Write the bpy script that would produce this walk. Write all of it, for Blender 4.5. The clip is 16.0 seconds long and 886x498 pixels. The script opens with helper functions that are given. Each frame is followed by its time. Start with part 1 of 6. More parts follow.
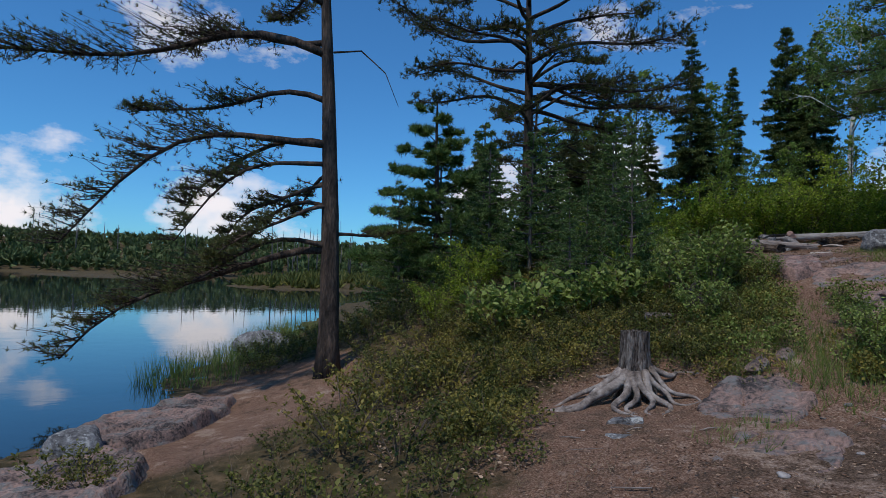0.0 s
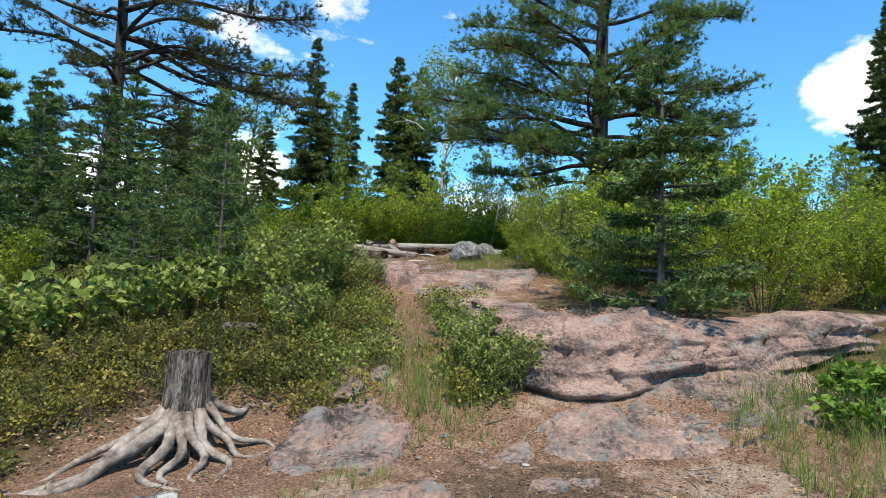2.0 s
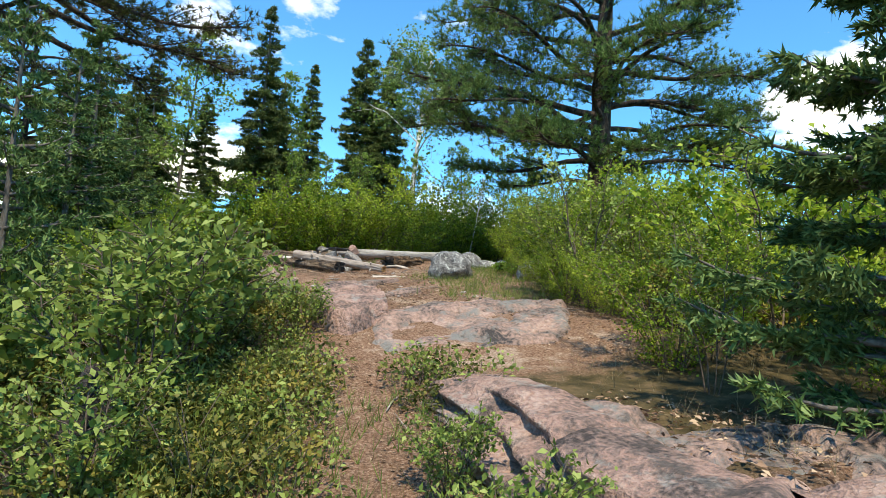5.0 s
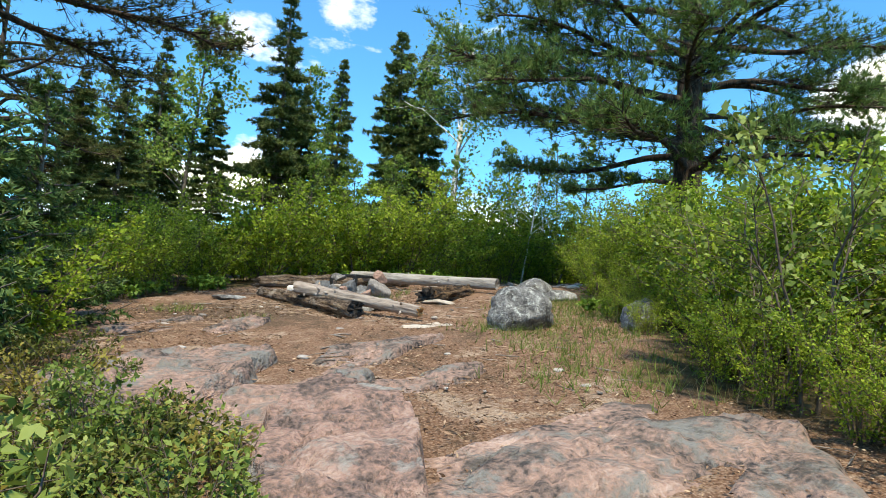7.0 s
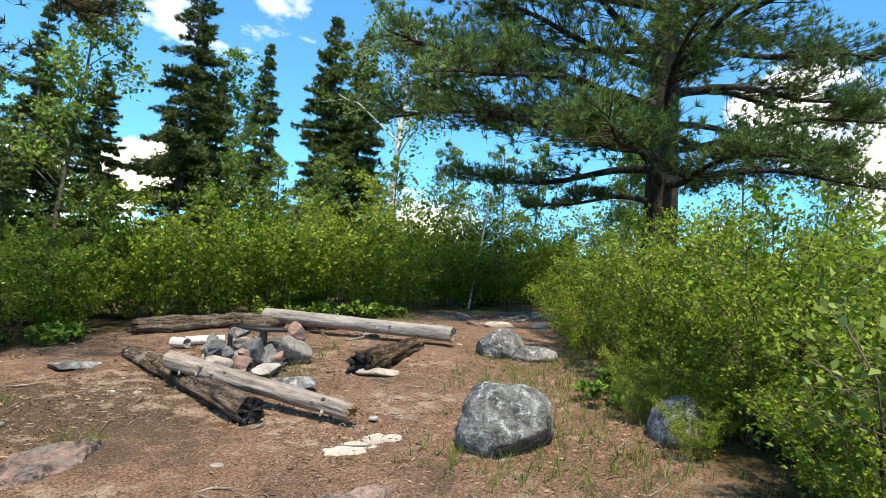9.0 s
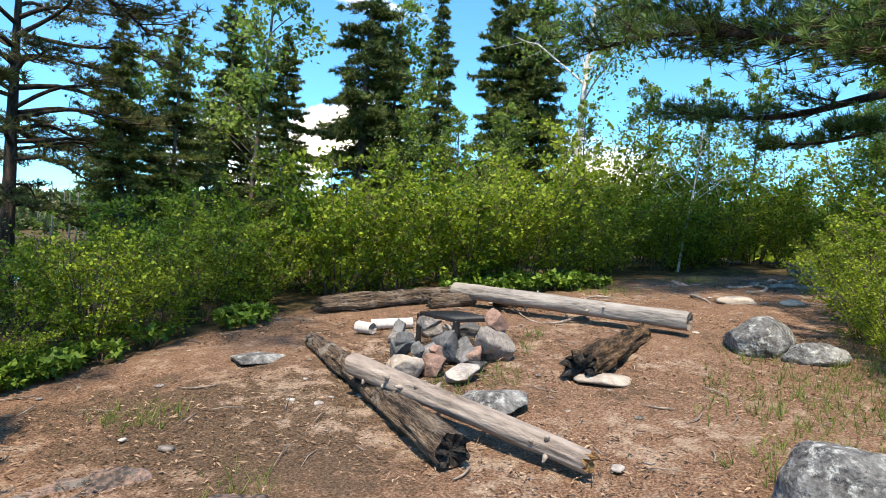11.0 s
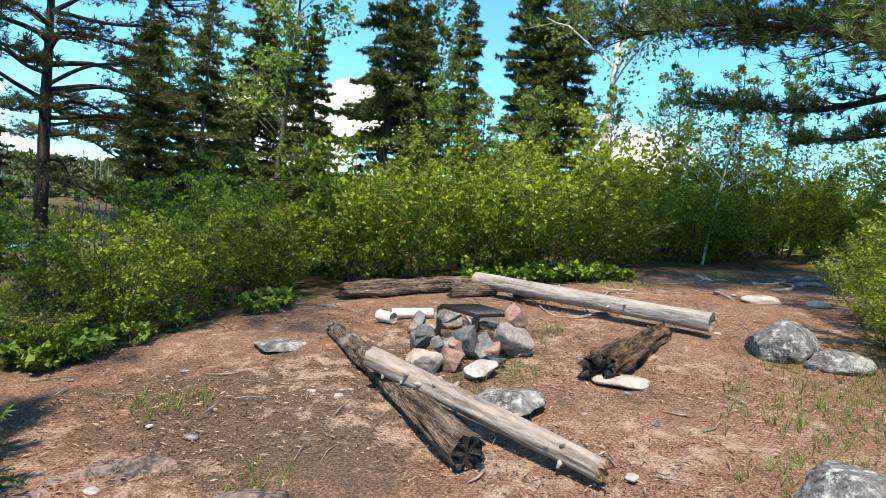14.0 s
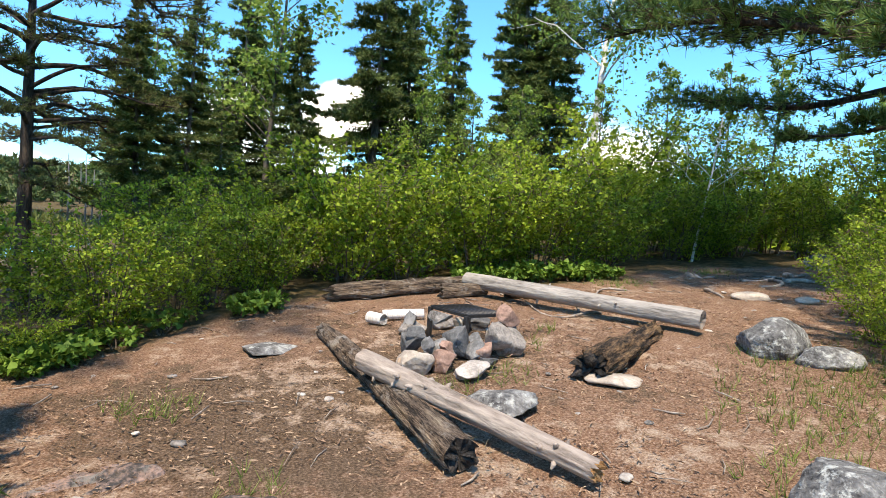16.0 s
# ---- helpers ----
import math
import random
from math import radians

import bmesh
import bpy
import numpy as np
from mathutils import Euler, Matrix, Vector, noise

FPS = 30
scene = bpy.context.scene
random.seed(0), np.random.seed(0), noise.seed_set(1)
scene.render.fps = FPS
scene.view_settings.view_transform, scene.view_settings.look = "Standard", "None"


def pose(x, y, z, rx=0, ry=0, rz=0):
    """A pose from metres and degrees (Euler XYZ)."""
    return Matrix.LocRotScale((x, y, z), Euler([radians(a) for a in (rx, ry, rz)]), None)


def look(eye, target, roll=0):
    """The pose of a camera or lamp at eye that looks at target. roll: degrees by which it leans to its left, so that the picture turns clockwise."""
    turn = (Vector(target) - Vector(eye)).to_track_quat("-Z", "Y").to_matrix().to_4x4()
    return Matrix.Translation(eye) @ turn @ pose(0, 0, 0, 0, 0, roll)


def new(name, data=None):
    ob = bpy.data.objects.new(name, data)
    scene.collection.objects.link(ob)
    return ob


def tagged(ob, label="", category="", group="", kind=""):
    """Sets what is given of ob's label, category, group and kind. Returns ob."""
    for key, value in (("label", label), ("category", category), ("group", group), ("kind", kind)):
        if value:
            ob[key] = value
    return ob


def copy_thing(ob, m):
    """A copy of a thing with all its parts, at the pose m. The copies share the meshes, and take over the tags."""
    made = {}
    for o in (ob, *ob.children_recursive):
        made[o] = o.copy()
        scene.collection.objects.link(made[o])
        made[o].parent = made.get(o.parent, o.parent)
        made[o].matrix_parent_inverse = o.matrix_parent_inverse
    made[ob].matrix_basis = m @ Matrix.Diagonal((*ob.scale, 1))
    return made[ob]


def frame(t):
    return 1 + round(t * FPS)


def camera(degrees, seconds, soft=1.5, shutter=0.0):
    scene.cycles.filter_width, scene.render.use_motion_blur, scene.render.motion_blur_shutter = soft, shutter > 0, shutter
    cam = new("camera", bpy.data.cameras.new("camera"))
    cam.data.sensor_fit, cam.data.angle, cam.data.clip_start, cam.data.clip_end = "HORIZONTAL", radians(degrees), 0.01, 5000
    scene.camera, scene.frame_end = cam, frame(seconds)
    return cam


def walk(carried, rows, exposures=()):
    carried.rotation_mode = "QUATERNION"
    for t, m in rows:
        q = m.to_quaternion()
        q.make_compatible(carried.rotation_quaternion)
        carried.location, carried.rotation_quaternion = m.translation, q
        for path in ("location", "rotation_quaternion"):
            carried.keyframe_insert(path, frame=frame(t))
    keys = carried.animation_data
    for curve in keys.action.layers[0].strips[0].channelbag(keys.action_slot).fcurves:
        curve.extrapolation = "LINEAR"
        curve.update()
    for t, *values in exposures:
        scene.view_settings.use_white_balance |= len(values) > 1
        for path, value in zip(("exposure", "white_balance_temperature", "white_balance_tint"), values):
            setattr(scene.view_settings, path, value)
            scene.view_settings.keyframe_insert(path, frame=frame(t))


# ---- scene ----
cam = camera(72.0, 16.0, soft=0.6)
PATH = [
    (0, (0.594, -2.063, 1.676), (0.612, 0.335, 1.780), 1.6),
    (0.5, (0.890, -1.498, 1.554), (1.468, 0.830, 1.658), 3.1),
    (1, (1.217, -1.067, 1.538), (2.138, 1.145, 1.685), 4.4),
    (1.5, (1.448, -0.742, 1.591), (2.557, 1.382, 1.734), 5.5),
    (2, (1.561, -0.372, 1.651), (2.930, 1.590, 1.834), 3.1),
    (2.5, (1.714, -0.058, 1.727), (3.206, 1.811, 1.927), 2.2),
    (3, (1.997, 0.392, 1.832), (3.516, 2.239, 2.042), 2.6),
    (3.5, (2.286, 0.901, 1.862), (3.809, 2.746, 2.059), 3),
    (4, (2.604, 1.412, 1.955), (4.117, 3.266, 2.143), 3.6),
    (6.3, (4.651, 4.480, 2.538), (6.041, 6.424, 2.748), 4.1),
    (6.5, (4.822, 4.776, 2.634), (6.197, 6.732, 2.844), 4.2),
    (7, (5.281, 5.507, 2.654), (6.632, 7.478, 2.868), 3.8),
    (7.5, (5.686, 6.223, 2.830), (7.038, 8.194, 3.048), 3.4),
    (8, (5.939, 6.698, 3.040), (7.397, 8.593, 3.254), 3.4),
    (8.5, (6.223, 6.966, 3.134), (7.766, 8.790, 3.365), 3),
    (9, (6.486, 7.505, 3.425), (8.044, 9.318, 3.641), 4.1),
    (9.5, (6.660, 8.075, 3.629), (8.075, 10.003, 3.829), 3.1),
    (10, (6.815, 8.564, 3.641), (8.016, 10.639, 3.761), 2.2),
    (12.3, (7.036, 8.969, 3.809), (7.987, 11.167, 3.660), 4.2),
    (12.5, (7.015, 8.956, 3.826), (7.968, 11.153, 3.671), 4.4),
    (13, (6.982, 8.909, 3.847), (7.916, 11.114, 3.702), 5.2),
    (13.5, (6.978, 8.894, 3.847), (7.908, 11.104, 3.720), 5.4),
    (14, (6.978, 8.887, 3.846), (7.902, 11.100, 3.732), 4.9),
    (14.5, (6.967, 8.879, 3.860), (7.885, 11.095, 3.761), 4.4),
    (15, (6.988, 8.893, 3.853), (7.907, 11.108, 3.764), 4.2),
    (15.5, (6.978, 8.908, 3.850), (7.919, 11.113, 3.751), 4.7),
    (16, (6.996, 8.930, 3.839), (7.956, 11.128, 3.731), 4.3),
]
EXPOSURES = [(0, -1.1, 6500, 16), (0.5, -0.5, 6900, 15), (1.0, 0.05, 7300, 12), (1.5, 0.2, 7600, 10), (4.0, 0.38, 7750, 8), (6.5, 0.44, 7800, 5), (9.0, 0.44, 7850, 8), (12.5, 0.66, 7900, 14), (16.0, 0.66, 7900, 13)]
walk(cam, [(t, look(eye, target, roll)) for t, eye, target, roll in PATH], EXPOSURES)

# ---- world, sun ----
SUN_AZ, SUN_EL = radians(212), radians(61)      # azimuth from +y, clockwise
SUN_WAY = Vector((math.sin(SUN_AZ) * math.cos(SUN_EL), math.cos(SUN_AZ) * math.cos(SUN_EL), math.sin(SUN_EL)))
sun_data = bpy.data.lights.new("sun", "SUN")
sun_data.energy, sun_data.angle, sun_data.color = 5.0, radians(2.5), (1.0, 0.95, 0.85)
sun = new("sun", sun_data)
sun.matrix_world = look(SUN_WAY * 60, (0, 0, 0))


def sky_world():
    world = bpy.data.worlds.new("sky")
    scene.world = world
    world.use_nodes = True
    nt = world.node_tree
    nt.nodes.clear()
    N, L = nt.nodes.new, nt.links.new
    out, bg = N("ShaderNodeOutputWorld"), N("ShaderNodeBackground")
    sky = N("ShaderNodeTexSky")
    sky.sky_type, sky.sun_disc = "NISHITA", False
    sky.sun_elevation, sky.sun_rotation = SUN_EL, SUN_AZ
    sky.air_density, sky.dust_density, sky.ozone_density = 1.0, 0.2, 3.0
    tint = N("ShaderNodeMixRGB")
    tint.blend_type, tint.inputs[0].default_value = "MULTIPLY", 1.0
    tint.inputs[2].default_value = (0.6, 1.5, 2.1, 1)
    L(sky.outputs[0], tint.inputs[1])
    # cumulus: broad noise cut by a threshold that rises with height
    co, sep = N("ShaderNodeTexCoord"), N("ShaderNodeSeparateXYZ")
    L(co.outputs["Generated"], sep.inputs[0])
    mp = N("ShaderNodeMapping")
    mp.inputs["Location"].default_value = CLOUD_SHIFT
    mp.inputs["Scale"].default_value = (1.0, 1.0, 1.9)
    L(co.outputs["Generated"], mp.inputs[0])
    n1, n2 = N("ShaderNodeTexNoise"), N("ShaderNodeTexNoise")
    n1.inputs["Scale"].default_value, n1.inputs["Detail"].default_value = 2.6, 1.0
    n2.inputs["Scale"].default_value, n2.inputs["Detail"].default_value, n2.inputs["Roughness"].default_value = 7.0, 8.0, 0.62
    L(mp.outputs[0], n1.inputs["Vector"]), L(mp.outputs[0], n2.inputs["Vector"])

    def op(kind, a, b, clamp=False):
        m = N("ShaderNodeMath")
        m.operation, m.use_clamp = kind, clamp
        for k, v in enumerate((a, b)):
            if isinstance(v, (int, float)):
                m.inputs[k].default_value = v
            else:
                L(v, m.inputs[k])
        return m.outputs[0]
    s = op("ADD", op("MULTIPLY", n1.outputs["Fac"], 0.62), op("MULTIPLY", n2.outputs["Fac"], 0.38))
    blobs = 0.0
    for (bx, by, bz), size, gain in CLOUDS:
        dot = N("ShaderNodeVectorMath")
        dot.operation = "DOT_PRODUCT"
        dot.inputs[1].default_value = Vector((bx, by, bz)).normalized()
        L(co.outputs["Generated"], dot.inputs[0])
        c = math.cos(radians(size))
        near = op("MULTIPLY", op("DIVIDE", op("SUBTRACT", dot.outputs["Value"], c), 1 - c), gain, True)
        blobs = op("ADD", near, blobs)
    s = op("ADD", s, op("MULTIPLY", blobs, 0.16))
    s = op("SUBTRACT", s, op("MULTIPLY", sep.outputs["Z"], 0.10))
    mask = op("MULTIPLY", op("SUBTRACT", s, 0.565), 11.0, True)
    shade = op("ADD", 0.62, op("MULTIPLY", op("SUBTRACT", s, 0.52), 5.0, True))
    col = N("ShaderNodeMixRGB")
    col.inputs[1].default_value, col.inputs[2].default_value = (8.0, 8.6, 9.6, 1), (15, 15, 15.2, 1)
    L(shade, col.inputs[0])
    mix = N("ShaderNodeMixRGB")
    L(mask, mix.inputs[0]), L(tint.outputs[0], mix.inputs[1]), L(col.outputs[0], mix.inputs[2])
    L(mix.outputs[0], bg.inputs[0])
    bg.inputs[1].default_value = 0.125
    L(bg.outputs[0], out.inputs[0])


CLOUD_SHIFT = (0.3, 1.7, 0.4)
CLOUDS = [((0.95, 0.31, 0.20), 13, 0.62), ((0.98, 0.08, 0.2), 14, 0.66), ((0.60, 0.80, 0.50), 11, 0.9), ((0.30, 0.95, 0.19), 4, 0.7),
          ((0.42, 0.9, 0.42), 5, 0.8), ((-0.62, 0.78, 0.12), 12, 0.9), ((-0.3, 0.95, 0.13), 9, 0.9), ((0.22, 0.97, 0.16), 4, 0.7), ((-0.72, 0.7, 0.42), 9, 0.9),
          ((0.64, 0.77, 0.12), 6, 0.8), ((0.06, 0.99, 0.13), 6, 0.9)]
sky_world()


# ---- materials ----
def mat(name, stops, scale=6.0, rough=0.85, bump=0.3, fine=40.0, island=0.0, trans=0.0, spread=1.0, stretch=(1, 1, 1), spec=0.3, objrand=0.0, patch=None, bdist=0.02, patch_cut=0.5, patch_scale=9.0, stains=None):
    """Colour ramp over noise at two scales, with bump; patch: a second colour in ragged spots (lichen, moss)."""
    m = bpy.data.materials.new(name)
    m.use_nodes = True
    nt = m.node_tree
    N, L = nt.nodes.new, nt.links.new
    bsdf = nt.nodes["Principled BSDF"]
    co, mp = N("ShaderNodeTexCoord"), N("ShaderNodeMapping")
    mp.inputs["Scale"].default_value = stretch
    L(co.outputs["Object"], mp.inputs[0])
    a, b = N("ShaderNodeTexNoise"), N("ShaderNodeTexNoise")
    for n, s in ((a, scale), (b, fine)):
        n.inputs["Scale"].default_value, n.inputs["Detail"].default_value, n.inputs["Roughness"].default_value = s, 5, 0.6
        L(mp.outputs[0], n.inputs["Vector"])

    def op(kind, p, q, clamp=False):
        x = N("ShaderNodeMath")
        x.operation, x.use_clamp = kind, clamp
        for k, v in enumerate((p, q)):
            if isinstance(v, (int, float)):
                x.inputs[k].default_value = v
            else:
                L(v, x.inputs[k])
        return x.outputs[0]
    f = op("ADD", op("MULTIPLY", a.outputs["Fac"], 0.6), op("MULTIPLY", b.outputs["Fac"], 0.4))
    f = op("ADD", op("MULTIPLY", op("SUBTRACT", f, 0.5), 2.2 * spread), 0.5)
    if island:
        g = N("ShaderNodeNewGeometry")
        f = op("ADD", f, op("MULTIPLY", op("SUBTRACT", g.outputs["Random Per Island"], 0.5), island))
    if objrand:
        o = N("ShaderNodeObjectInfo")
        f = op("ADD", f, op("MULTIPLY", op("SUBTRACT", o.outputs["Random"], 0.5), objrand))
    ramp = N("ShaderNodeValToRGB")
    while len(ramp.color_ramp.elements) < len(stops):
        ramp.color_ramp.elements.new(0.5)
    for e, (p, c) in zip(ramp.color_ramp.elements, stops):
        e.position, e.color = p, (*c, 1)
    L(f, ramp.inputs[0])
    color = ramp.outputs[0]
    if patch:
        n = N("ShaderNodeTexNoise")
        n.inputs["Scale"].default_value, n.inputs["Detail"].default_value, n.inputs["Roughness"].default_value = patch_scale, 7, 0.72
        L(co.outputs["Object"], n.inputs["Vector"])
        mx = N("ShaderNodeMixRGB")
        L(op("MULTIPLY", op("SUBTRACT", n.outputs["Fac"], patch_cut), 9.0, True), mx.inputs[0])
        L(color, mx.inputs[1])
        mx.inputs[2].default_value = (*patch, 1)
        color = mx.outputs[0]
    if stains:
        n = N("ShaderNodeTexNoise")
        n.inputs["Scale"].default_value, n.inputs["Detail"].default_value, n.inputs["Roughness"].default_value = 3.1, 9, 0.75
        far = N("ShaderNodeMapping")
        far.inputs["Location"].default_value, far.inputs["Scale"].default_value = (7.3, 2.1, 4.4), (1, 1, 1.8)
        L(co.outputs["Object"], far.inputs[0]), L(far.outputs[0], n.inputs["Vector"])
        mx = N("ShaderNodeMixRGB")
        L(op("MULTIPLY", op("MULTIPLY", op("SUBTRACT", n.outputs["Fac"], 0.545), 10.0, True), 0.85), mx.inputs[0])
        L(color, mx.inputs[1])
        mx.inputs[2].default_value = (*stains, 1)
        color = mx.outputs[0]
    L(color, bsdf.inputs["Base Color"])
    bsdf.inputs["Roughness"].default_value = rough
    bsdf.inputs["Specular IOR Level"].default_value = spec
    if bump:
        bp = N("ShaderNodeBump")
        bp.inputs["Strength"].default_value, bp.inputs["Distance"].default_value = bump, bdist
        L(f, bp.inputs["Height"]), L(bp.outputs[0], bsdf.inputs["Normal"])
    if trans:
        t, mix = N("ShaderNodeBsdfTranslucent"), N("ShaderNodeMixShader")
        L(color, t.inputs["Color"])
        mix.inputs[0].default_value = trans
        L(bsdf.outputs[0], mix.inputs[1]), L(t.outputs[0], mix.inputs[2])
        L(mix.outputs[0], nt.nodes["Material Output"].inputs[0])
    return m


def leaf_mat(name, dark, mid, light, trans=0.35, rough=0.55, objrand=0.25):
    return mat(name, [(0.1, dark), (0.5, mid), (0.9, light)], 1.2, rough, 0, 9, island=0.8, trans=trans, spread=0.8, spec=0.25, objrand=objrand)


